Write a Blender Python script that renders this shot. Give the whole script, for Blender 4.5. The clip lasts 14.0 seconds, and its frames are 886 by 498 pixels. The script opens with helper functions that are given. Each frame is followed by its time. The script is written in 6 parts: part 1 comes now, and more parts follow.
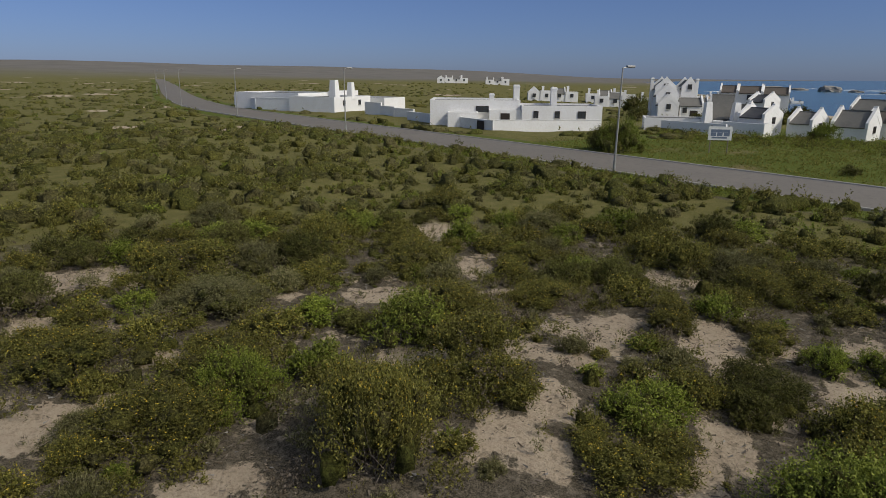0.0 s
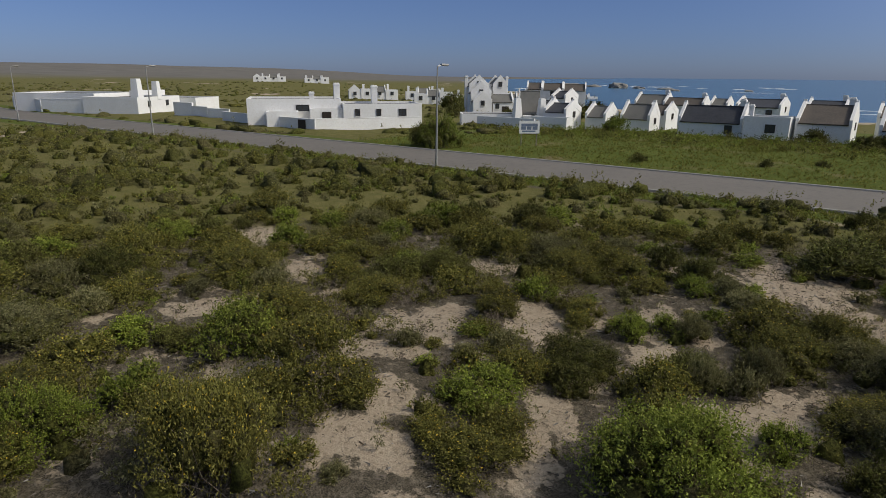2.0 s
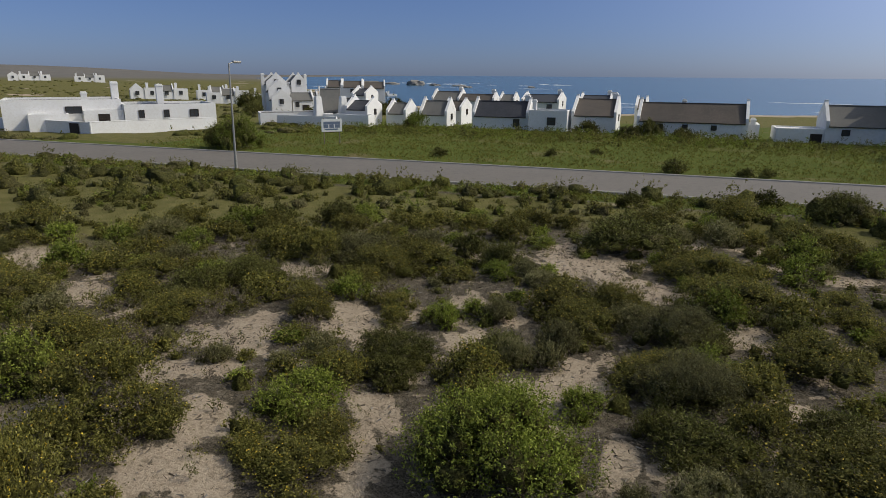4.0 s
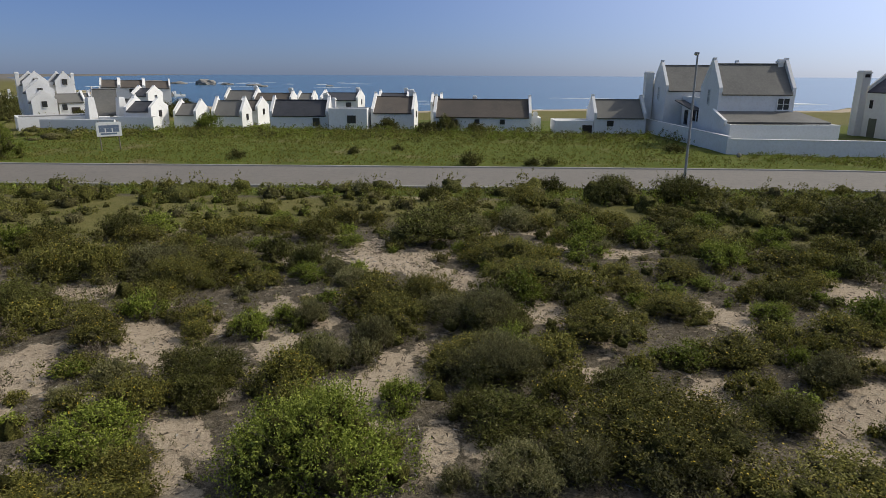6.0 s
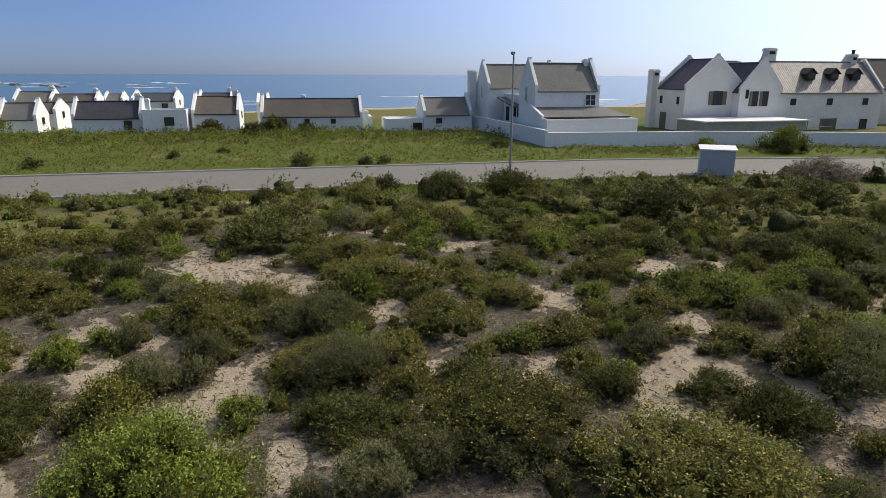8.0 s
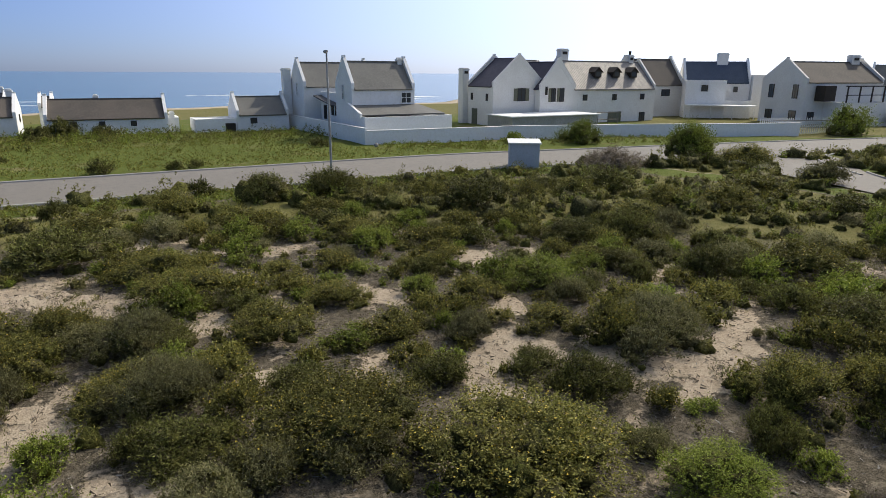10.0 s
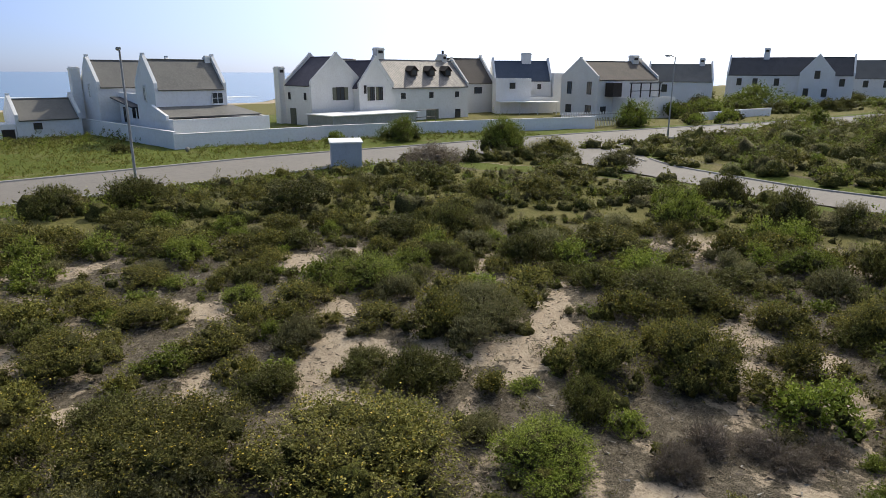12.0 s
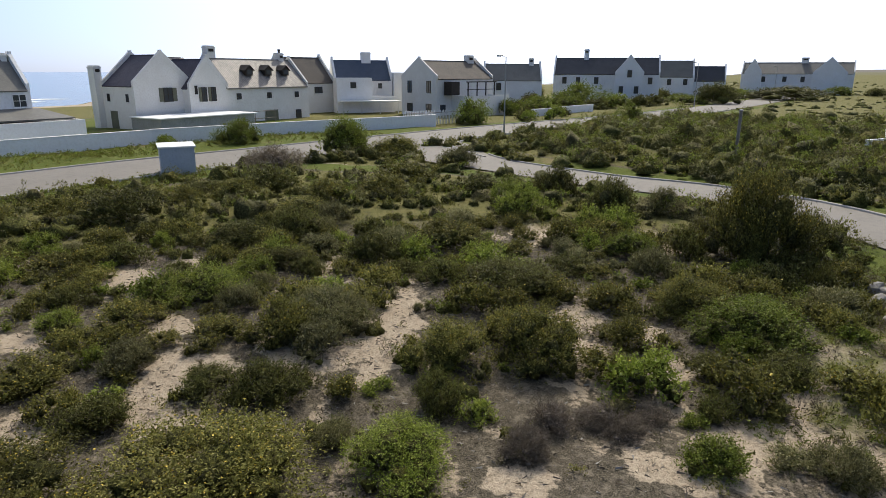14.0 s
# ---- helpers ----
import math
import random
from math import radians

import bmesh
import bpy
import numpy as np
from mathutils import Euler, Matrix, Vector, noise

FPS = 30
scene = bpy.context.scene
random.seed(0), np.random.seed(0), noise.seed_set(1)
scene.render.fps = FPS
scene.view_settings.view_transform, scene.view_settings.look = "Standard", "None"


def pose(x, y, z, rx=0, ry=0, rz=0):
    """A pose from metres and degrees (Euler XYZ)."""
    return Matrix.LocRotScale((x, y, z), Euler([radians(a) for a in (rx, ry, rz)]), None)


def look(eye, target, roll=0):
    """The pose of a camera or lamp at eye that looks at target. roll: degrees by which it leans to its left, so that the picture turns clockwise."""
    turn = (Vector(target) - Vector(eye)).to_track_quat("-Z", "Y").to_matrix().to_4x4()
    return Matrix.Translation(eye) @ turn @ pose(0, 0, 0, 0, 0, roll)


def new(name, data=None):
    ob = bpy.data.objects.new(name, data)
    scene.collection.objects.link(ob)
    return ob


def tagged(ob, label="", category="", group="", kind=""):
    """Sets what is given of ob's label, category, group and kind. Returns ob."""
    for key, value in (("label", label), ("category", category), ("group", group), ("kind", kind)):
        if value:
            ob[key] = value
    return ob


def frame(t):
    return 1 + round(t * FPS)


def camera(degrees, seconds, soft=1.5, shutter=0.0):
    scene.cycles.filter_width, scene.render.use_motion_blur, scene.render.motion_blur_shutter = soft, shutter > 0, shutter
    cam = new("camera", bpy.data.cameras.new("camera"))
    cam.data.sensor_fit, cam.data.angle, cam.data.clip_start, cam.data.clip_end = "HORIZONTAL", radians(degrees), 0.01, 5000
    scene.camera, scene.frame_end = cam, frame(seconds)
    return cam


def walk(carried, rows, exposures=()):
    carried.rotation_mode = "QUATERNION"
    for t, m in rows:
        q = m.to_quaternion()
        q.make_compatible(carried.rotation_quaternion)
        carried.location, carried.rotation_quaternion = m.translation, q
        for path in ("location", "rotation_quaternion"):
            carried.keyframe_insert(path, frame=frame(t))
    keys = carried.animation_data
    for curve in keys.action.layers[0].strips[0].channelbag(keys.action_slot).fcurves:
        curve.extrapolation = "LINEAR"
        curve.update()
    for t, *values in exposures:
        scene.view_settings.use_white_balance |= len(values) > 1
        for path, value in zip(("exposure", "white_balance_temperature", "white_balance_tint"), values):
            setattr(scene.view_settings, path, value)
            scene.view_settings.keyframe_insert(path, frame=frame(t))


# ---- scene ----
cam = camera(70.06, 14.0, soft=0.85)
PATH = [
    (0, (0.000, 0.000, 6.600), (-15.196, 11.872, 1.296), 0.51),
    (0.5, (-0.042, 0.021, 6.590), (-14.499, 12.780, 1.278), 0.59),
    (1, (-0.010, 0.042, 6.579), (-13.570, 13.749, 1.265), 0.54),
    (1.5, (0.031, 0.063, 6.579), (-12.491, 14.725, 1.268), 0.49),
    (2, (0.052, 0.094, 6.579), (-11.376, 15.624, 1.268), 0.46),
    (2.5, (0.073, 0.115, 6.579), (-10.058, 16.520, 1.265), 0.46),
    (5, (0.094, 0.262, 6.548), (-3.418, 19.215, 1.213), 0.33),
    (5.5, (0.136, 0.283, 6.527), (-1.852, 19.456, 1.195), 0.30),
    (6, (0.189, 0.367, 6.516), (-0.286, 19.634, 1.175), 0.28),
    (6.5, (0.189, 0.419, 6.485), (1.023, 19.677, 1.153), 0.26),
    (7, (0.220, 0.440, 6.495), (2.174, 19.614, 1.154), 0.26),
    (7.5, (0.241, 0.461, 6.495), (3.389, 19.475, 1.150), 0.24),
    (8, (0.293, 0.482, 6.485), (4.779, 19.223, 1.133), 0.26),
    (10.5, (0.419, 0.356, 6.569), (10.983, 16.457, 1.167), 0.32),
    (11, (0.492, 0.356, 6.569), (12.108, 15.715, 1.167), 0.27),
    (11.5, (0.555, 0.346, 6.569), (13.212, 14.859, 1.167), 0.27),
    (12, (0.618, 0.346, 6.569), (14.260, 13.935, 1.163), 0.27),
    (12.5, (0.650, 0.325, 6.579), (15.142, 13.003, 1.174), 0.21),
    (13, (0.712, 0.314, 6.569), (15.913, 12.135, 1.163), 0.21),
    (13.5, (0.765, 0.293, 6.569), (16.624, 11.214, 1.163), 0.20),
    (14, (0.849, 0.262, 6.558), (17.336, 10.211, 1.156), 0.24),
]
walk(cam, [(t, look(eye, target, roll)) for t, eye, target, roll in PATH], exposures=[(0.0, -0.8), (5.0, -0.60), (9.0, -0.08), (14.0, 0.03)])

# ---- sky, sun ----
SUN_AZ, SUN_EL = radians(70.0), radians(42.0)   # clockwise from +y, and up
world = bpy.data.worlds.new("sky")
scene.world = world
world.use_nodes = True
wn = world.node_tree
sky = wn.nodes.new("ShaderNodeTexSky")
sky.sky_type, sky.sun_disc = "NISHITA", False
sky.sun_elevation, sky.sun_rotation = SUN_EL, SUN_AZ
sky.air_density, sky.dust_density, sky.ozone_density = 1.0, 0.3, 2.5
way = wn.nodes.new("ShaderNodeTexCoord").outputs["Generated"]
tint = wn.nodes.new("ShaderNodeMix")                      # bluer towards a hazy horizon
tint.data_type, tint.blend_type = "RGBA", "MULTIPLY"
tint.inputs[0].default_value = 1.0
height = wn.nodes.new("ShaderNodeSeparateXYZ")
wn.links.new(way, height.inputs[0])
haze = wn.nodes.new("ShaderNodeValToRGB")
haze.color_ramp.elements.new(0.12)
for stop, (pos, col) in zip(haze.color_ramp.elements, ((0.0, (0.225, 0.305, 0.60)), (0.12, (0.29, 0.345, 0.56)), (0.5, (0.5, 0.5, 0.5)))):
    stop.position, stop.color = pos, (*col, 1)
double = wn.nodes.new("ShaderNodeVectorMath")
double.operation = "SCALE"
double.inputs[3].default_value = 2.0
wn.links.new(haze.outputs[0], double.inputs[0])
wn.links.new(height.outputs[2], haze.inputs[0])
wn.links.new(sky.outputs[0], tint.inputs[6])
wn.links.new(double.outputs[0], tint.inputs[7])
toward = wn.nodes.new("ShaderNodeVectorMath")             # bright aureole on the sun's side
toward.operation = "DOT_PRODUCT"
wn.links.new(way, toward.inputs[0])
toward.inputs[1].default_value = (math.sin(SUN_AZ) * math.cos(SUN_EL), math.cos(SUN_AZ) * math.cos(SUN_EL), math.sin(SUN_EL))
clip0 = wn.nodes.new("ShaderNodeMath")
clip0.operation = "MAXIMUM"
wn.links.new(toward.outputs["Value"], clip0.inputs[0])
clip0.inputs[1].default_value = 0.0
power = wn.nodes.new("ShaderNodeMath")
power.operation = "POWER"
wn.links.new(clip0.outputs[0], power.inputs[0])
power.inputs[1].default_value = 2.6
glow = wn.nodes.new("ShaderNodeMix")
glow.data_type, glow.blend_type = "RGBA", "ADD"
glow.inputs[0].default_value = 1.0
scaled = wn.nodes.new("ShaderNodeVectorMath")
scaled.operation = "SCALE"
scaled.inputs[0].default_value = (16.0, 15.6, 15.0)
wn.links.new(power.outputs[0], scaled.inputs[3])
wn.links.new(tint.outputs[2], glow.inputs[6])
wn.links.new(scaled.outputs[0], glow.inputs[7])
wn.links.new(glow.outputs[2], wn.nodes["Background"].inputs[0])
wn.nodes["Background"].inputs[1].default_value = 0.1
sun_data = bpy.data.lights.new("sun", "SUN")
sun_data.energy, sun_data.angle, sun_data.color = 3.9, radians(0.6), (1.0, 0.92, 0.77)
sun = new("sun", sun_data)
sun.matrix_world = look((400 * math.sin(SUN_AZ) * math.cos(SUN_EL), 400 * math.cos(SUN_AZ) * math.cos(SUN_EL), 400 * math.sin(SUN_EL)), (0, 0, 0))

# ---- materials ----


def material(name, rough=0.8, metal=0.0):
    m = bpy.data.materials.new(name)
    m.use_nodes = True
    b = m.node_tree.nodes["Principled BSDF"]
    b.inputs["Roughness"].default_value, b.inputs["Metallic"].default_value = rough, metal
    return m, m.node_tree, b


def node(nt, kind, **inputs):
    n = nt.nodes.new(kind)
    for k, v in inputs.items():
        n.inputs[k.replace("_", " ")].default_value = v
    return n


def ramp(nt, fac, *stops):
    r = nt.nodes.new("ShaderNodeValToRGB")
    e = r.color_ramp.elements
    while len(e) < len(stops):
        e.new(0.5)
    for el, (p, c) in zip(e, stops):
        el.position, el.color = p, (*c, 1)
    nt.links.new(fac, r.inputs[0])
    return r.outputs[0]


def mix(nt, fac, a, b, blend="MIX"):
    n = nt.nodes.new("ShaderNodeMix")
    n.data_type, n.blend_type = "RGBA", blend
    for sock, v in ((n.inputs[0], fac), (n.inputs[6], a), (n.inputs[7], b)):
        if isinstance(v, (int, float)):
            sock.default_value = v
        elif isinstance(v, tuple):
            sock.default_value = (*v, 1)
        else:
            nt.links.new(v, sock)
    return n.outputs[2]


def noise_out(nt, scale, detail=4.0, rough=0.55, vector=None):
    n = node(nt, "ShaderNodeTexNoise", Scale=scale, Detail=detail, Roughness=rough)
    if vector is None:
        c = nt.nodes.new("ShaderNodeNewGeometry")
        vector = c.outputs["Position"]
    nt.links.new(vector, n.inputs["Vector"])
    return n.outputs[0]


def bump(nt, bsdf, height, strength, dist):
    n = node(nt, "ShaderNodeBump", Strength=strength, Distance=dist)
    nt.links.new(height, n.inputs["Height"])
    nt.links.new(n.outputs[0], bsdf.inputs["Normal"])


def speckled(name, c1, c2, c3, s1, s2, rough=0.85, bump_s=0.3, bump_d=0.02, metal=0.0, object_space=False):
    """Two scales of noise between three colours, with a fine relief."""
    m, nt, b = material(name, rough, metal)
    b.inputs["Specular IOR Level"].default_value = 0.15 if not metal else 0.5
    vec = None
    if object_space:
        vec = nt.nodes.new("ShaderNodeTexCoord").outputs["Object"]
    big, fine = noise_out(nt, s1, 4, 0.6, vec), noise_out(nt, s2, 5, 0.65, vec)
    col = mix(nt, ramp(nt, big, (0.35, (0, 0, 0)), (0.65, (1, 1, 1))), c1, c2)
    col = mix(nt, ramp(nt, fine, (0.45, (0, 0, 0)), (0.75, (1, 1, 1))), col, c3)
    nt.links.new(col, b.inputs["Base Color"])
    bump(nt, b, fine, bump_s, bump_d)
    return m


def leafy(name, c1, c2, c3, rough=0.55, trans=0.27):
    """Small leaves: each its own shade, some light passing through."""
    m, nt, b = material(name, rough)
    b.inputs["Specular IOR Level"].default_value = 0.1
    g = nt.nodes.new("ShaderNodeNewGeometry")
    o = nt.nodes.new("ShaderNodeObjectInfo")
    col = ramp(nt, g.outputs["Random Per Island"], (0.0, c1), (0.55, c2), (1.0, c3))
    patch = noise_out(nt, 0.35, 3)
    col = mix(nt, ramp(nt, patch, (0.35, (0, 0, 0)), (0.7, (1, 1, 1))), col, mix(nt, 0.3, col, (0.12, 0.095, 0.035)))
    fleck = noise_out(nt, 9.0, 4, 0.7)
    col = mix(nt, ramp(nt, fleck, (0.42, (0, 0, 0)), (0.62, (1, 1, 1))), mix(nt, 0.3, col, (0.03, 0.03, 0.01)), col)
    hsv = nt.nodes.new("ShaderNodeHueSaturation")
    mp = node(nt, "ShaderNodeMapRange", To_Min=0.75, To_Max=1.3)
    nt.links.new(o.outputs["Random"], mp.inputs["Value"])
    nt.links.new(mp.outputs[0], hsv.inputs["Value"])
    nt.links.new(col, hsv.inputs["Color"])
    nt.links.new(hsv.outputs[0], b.inputs["Base Color"])
    t = nt.nodes.new("ShaderNodeBsdfTranslucent")
    nt.links.new(hsv.outputs[0], t.inputs["Color"])
    ms = nt.nodes.new("ShaderNodeMixShader")
    ms.inputs[0].default_value = trans
    nt.links.new(b.outputs[0], ms.inputs[1])
    nt.links.new(t.outputs[0], ms.inputs[2])
    nt.links.new(ms.outputs[0], nt.nodes["Material Output"].inputs["Surface"])
    return m


M_WHITE = speckled("limewash", (0.85, 0.845, 0.83), (0.80, 0.79, 0.765), (0.74, 0.72, 0.685), 0.6, 5.0, 0.85, 0.25, 0.02)
M_CREAM = speckled("cream_plaster", (0.81, 0.785, 0.735), (0.755, 0.725, 0.67), (0.69, 0.655, 0.60), 0.6, 5.0, 0.85, 0.25, 0.02)
M_GREYWALL = speckled("grey_plaster", (0.36, 0.36, 0.35), (0.30, 0.31, 0.29), (0.25, 0.25, 0.23), 0.6, 5.0, 0.9, 0.25, 0.02)
M_SLATE = speckled("slate_roof", (0.065, 0.068, 0.078), (0.05, 0.052, 0.06), (0.09, 0.09, 0.095), 0.8, 6.0, 0.6, 0.4, 0.03)
M_BLUE = speckled("blue_roof", (0.075, 0.095, 0.135), (0.06, 0.08, 0.115), (0.095, 0.115, 0.15), 0.8, 6.0, 0.6, 0.4, 0.03)
M_PURPLE = speckled("plum_slate_roof", (0.075, 0.068, 0.088), (0.055, 0.05, 0.066), (0.10, 0.09, 0.105), 0.8, 6.0, 0.6, 0.4, 0.03)
M_GREYROOF = speckled("grey_roof", (0.17, 0.165, 0.15), (0.13, 0.128, 0.118), (0.20, 0.19, 0.17), 0.5, 6.0, 0.6, 0.4, 0.03)
M_TIN = speckled("weathered_tin", (0.21, 0.19, 0.17), (0.14, 0.128, 0.118), (0.29, 0.265, 0.235), 0.7, 2.5, 0.6, 0.2, 0.02, 0.15)
M_THATCH = speckled("brown_roof", (0.12, 0.10, 0.085), (0.09, 0.08, 0.07), (0.15, 0.13, 0.11), 0.5, 6.0, 0.8, 0.5, 0.03)
M_DARK = speckled("dark_timber", (0.05, 0.04, 0.032), (0.035, 0.03, 0.026), (0.07, 0.055, 0.045), 1.5, 9.0, 0.6, 0.3, 0.01)
M_SHUTTER = speckled("olive_shutter", (0.16, 0.16, 0.11), (0.13, 0.13, 0.09), (0.2, 0.19, 0.14), 1.5, 9.0, 0.6, 0.3, 0.01)
M_TIMBER = speckled("grey_timber", (0.24, 0.21, 0.17), (0.18, 0.155, 0.125), (0.30, 0.27, 0.23), 1.5, 12.0, 0.8, 0.4, 0.01)
M_STEEL = speckled("galvanised_steel", (0.42, 0.42, 0.40), (0.35, 0.34, 0.32), (0.3, 0.26, 0.2), 0.9, 14.0, 0.5, 0.15, 0.005, 0.5)
M_BOX = speckled("grey_enamel", (0.50, 0.52, 0.55), (0.45, 0.47, 0.50), (0.40, 0.41, 0.43), 1.1, 9.0, 0.5, 0.1, 0.005)
M_KERB = speckled("kerb_concrete", (0.42, 0.40, 0.36), (0.34, 0.32, 0.29), (0.27, 0.25, 0.22), 0.7, 7.0, 0.9, 0.4, 0.01)
M_ROCK = speckled("rock", (0.30, 0.28, 0.25), (0.2, 0.19, 0.175), (0.38, 0.36, 0.33), 0.7, 6.0, 0.9, 0.6, 0.05)
M_TWIG = speckled("twig", (0.17, 0.14, 0.11), (0.11, 0.09, 0.07), (0.24, 0.21, 0.18), 2.0, 18.0, 0.9, 0.3, 0.005)
M_BOARD = speckled("sign_board", (0.78, 0.78, 0.76), (0.7, 0.7, 0.68), (0.62, 0.62, 0.6), 1.0, 6.0, 0.6, 0.1, 0.005)
M_SIGNBLUE = speckled("sign_print", (0.16, 0.2, 0.28), (0.12, 0.15, 0.22), (0.2, 0.24, 0.3), 1.0, 6.0, 0.6, 0.1, 0.005)

M_GLASS, nt, b = material("window_glass", 0.08)
b.inputs["Base Color"].default_value = (0.055, 0.062, 0.07, 1)
b.inputs["Specular IOR Level"].default_value = 0.6

M_FLOWER, nt, b = material("yellow_petal", 0.6)
b.inputs["Base Color"].default_value = (0.55, 0.40, 0.03, 1)

L_OLIVE = leafy("olive_leaf", (0.047, 0.046, 0.010), (0.159, 0.153, 0.029), (0.353, 0.327, 0.086))
L_GREEN = leafy("green_leaf", (0.069, 0.090, 0.012), (0.189, 0.241, 0.030), (0.344, 0.396, 0.077))
L_DARK = leafy("dark_leaf", (0.026, 0.028, 0.009), (0.096, 0.099, 0.025), (0.198, 0.191, 0.063))
L_GREY = leafy("grey_leaf", (0.084, 0.082, 0.034), (0.189, 0.181, 0.076), (0.336, 0.315, 0.160))
# paler versions of the four leaf colours, for the outer end of each sprig
L_TIP_OLIVE = leafy("olive_tip_leaf", (0.162, 0.162, 0.036), (0.243, 0.239, 0.054), (0.360, 0.333, 0.108))
L_TIP_GREEN = leafy("green_tip_leaf", (0.211, 0.264, 0.035), (0.317, 0.378, 0.053), (0.422, 0.475, 0.106))
L_TIP_DARK = leafy("dark_tip_leaf", (0.108, 0.122, 0.025), (0.173, 0.187, 0.040), (0.259, 0.259, 0.079))
L_TIP_GREY = leafy("grey_tip_leaf", (0.187, 0.183, 0.072), (0.289, 0.276, 0.119), (0.391, 0.365, 0.187))
L_DRY = leafy("dry_leaf", (0.115, 0.09, 0.07), (0.22, 0.178, 0.14), (0.36, 0.30, 0.245))
L_GRASS = leafy("grass_blade", (0.090, 0.108, 0.016), (0.171, 0.180, 0.032), (0.288, 0.270, 0.072))

# the closed mass of small leaves of shrubs further off
M_MASS, nt, b = material("leaf_mass", 0.8)
b.inputs["Specular IOR Level"].default_value = 0.08
g = nt.nodes.new("ShaderNodeNewGeometry")
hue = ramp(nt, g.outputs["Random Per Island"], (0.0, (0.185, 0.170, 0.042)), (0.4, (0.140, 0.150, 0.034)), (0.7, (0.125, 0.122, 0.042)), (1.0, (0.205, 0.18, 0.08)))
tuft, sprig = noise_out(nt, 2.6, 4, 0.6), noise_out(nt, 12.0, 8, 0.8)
# near-black gaps between sprigs: shade put into the leaf colour
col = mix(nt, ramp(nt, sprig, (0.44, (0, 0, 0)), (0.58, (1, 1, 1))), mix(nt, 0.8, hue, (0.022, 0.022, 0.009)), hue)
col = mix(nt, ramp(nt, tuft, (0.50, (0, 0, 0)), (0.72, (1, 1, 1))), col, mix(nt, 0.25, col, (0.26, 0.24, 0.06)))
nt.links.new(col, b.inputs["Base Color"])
bump(nt, b, sprig, 1.0, 0.16)

# tar: worn grey with patches and faint wheel tracks
M_TAR, nt, b = material("tar", 0.85)
big, mid, fine = noise_out(nt, 0.25, 4), noise_out(nt, 2.2, 5), noise_out(nt, 40.0, 3)
col = mix(nt, ramp(nt, big, (0.3, (0, 0, 0)), (0.7, (1, 1, 1))), (0.150, 0.134, 0.114), (0.178, 0.158, 0.134))
col = mix(nt, ramp(nt, mid, (0.5, (0, 0, 0)), (0.75, (1, 1, 1))), col, (0.122, 0.110, 0.096))
col = mix(nt, ramp(nt, fine, (0.5, (0, 0, 0)), (0.8, (1, 1, 1))), col, (0.215, 0.192, 0.162))
nt.links.new(col, b.inputs["Base Color"])
bump(nt, b, fine, 0.4, 0.01)

# ground: sand, litter and green by the 'cover' attribute and noise
M_GROUND, nt, b = material("dune_ground", 0.95)
b.inputs["Specular IOR Level"].default_value = 0.08
at_n = nt.nodes.new("ShaderNodeAttribute")
at_n.attribute_name = "cover"
sep = nt.nodes.new("ShaderNodeSeparateColor")
nt.links.new(at_n.outputs["Color"], sep.inputs[0])
big, mid, fine = noise_out(nt, 0.18, 5), noise_out(nt, 1.1, 6, 0.65), noise_out(nt, 14.0, 6, 0.7)
sand = mix(nt, ramp(nt, mid, (0.35, (0, 0, 0)), (0.7, (1, 1, 1))), (0.49, 0.405, 0.30), (0.41, 0.33, 0.24))
sand = mix(nt, ramp(nt, fine, (0.5, (0, 0, 0)), (0.72, (1, 1, 1))), sand, (0.24, 0.185, 0.13))
litter = mix(nt, ramp(nt, fine, (0.3, (0, 0, 0)), (0.7, (1, 1, 1))), (0.115, 0.097, 0.068), (0.20, 0.17, 0.125))
green = mix(nt, ramp(nt, mid, (0.3, (0, 0, 0)), (0.7, (1, 1, 1))), (0.09, 0.125, 0.02), (0.145, 0.16, 0.035))
green = mix(nt, ramp(nt, fine, (0.4, (0, 0, 0)), (0.75, (1, 1, 1))), green, (0.07, 0.085, 0.02))
green = mix(nt, ramp(nt, big, (0.55, (0, 0, 0)), (0.7, (1, 1, 1))), green, (0.19, 0.16, 0.075))
scrub = mix(nt, ramp(nt, mid, (0.3, (0, 0, 0)), (0.7, (1, 1, 1))), (0.115, 0.112, 0.034), (0.185, 0.165, 0.065))


def add_noise(nt, value, tex, amount):
    a = nt.nodes.new("ShaderNodeMath")
    a.operation = "MULTIPLY_ADD"
    nt.links.new(tex, a.inputs[0])
    a.inputs[1].default_value = amount
    nt.links.new(value, a.inputs[2])
    s = nt.nodes.new("ShaderNodeMath")
    s.operation = "SUBTRACT"
    nt.links.new(a.outputs[0], s.inputs[0])
    s.inputs[1].default_value = amount / 2
    return s.outputs[0]


grit = noise_out(nt, 34.0, 8, 0.75)
clod = noise_out(nt, 4.5, 6, 0.7)
litter = mix(nt, ramp(nt, grit, (0.45, (0, 0, 0)), (0.55, (1, 1, 1))), litter, (0.055, 0.047, 0.034))
litter = mix(nt, ramp(nt, clod, (0.5, (0, 0, 0)), (0.66, (1, 1, 1))), litter, (0.22, 0.185, 0.14))
sand = mix(nt, ramp(nt, clod, (0.56, (0, 0, 0)), (0.72, (1, 1, 1))), sand, (0.22, 0.175, 0.12))
base = mix(nt, ramp(nt, add_noise(nt, add_noise(nt, sep.outputs[0], mid, 0.9), clod, 1.1), (0.33, (0, 0, 0)), (0.45, (1, 1, 1))), litter, sand)
base = mix(nt, ramp(nt, add_noise(nt, sep.outputs[1], mid, 0.7), (0.4, (0, 0, 0)), (0.6, (1, 1, 1))), base, green)
base = mix(nt, ramp(nt, add_noise(nt, sep.outputs[2], mid, 0.5), (0.4, (0, 0, 0)), (0.6, (1, 1, 1))), base, scrub)
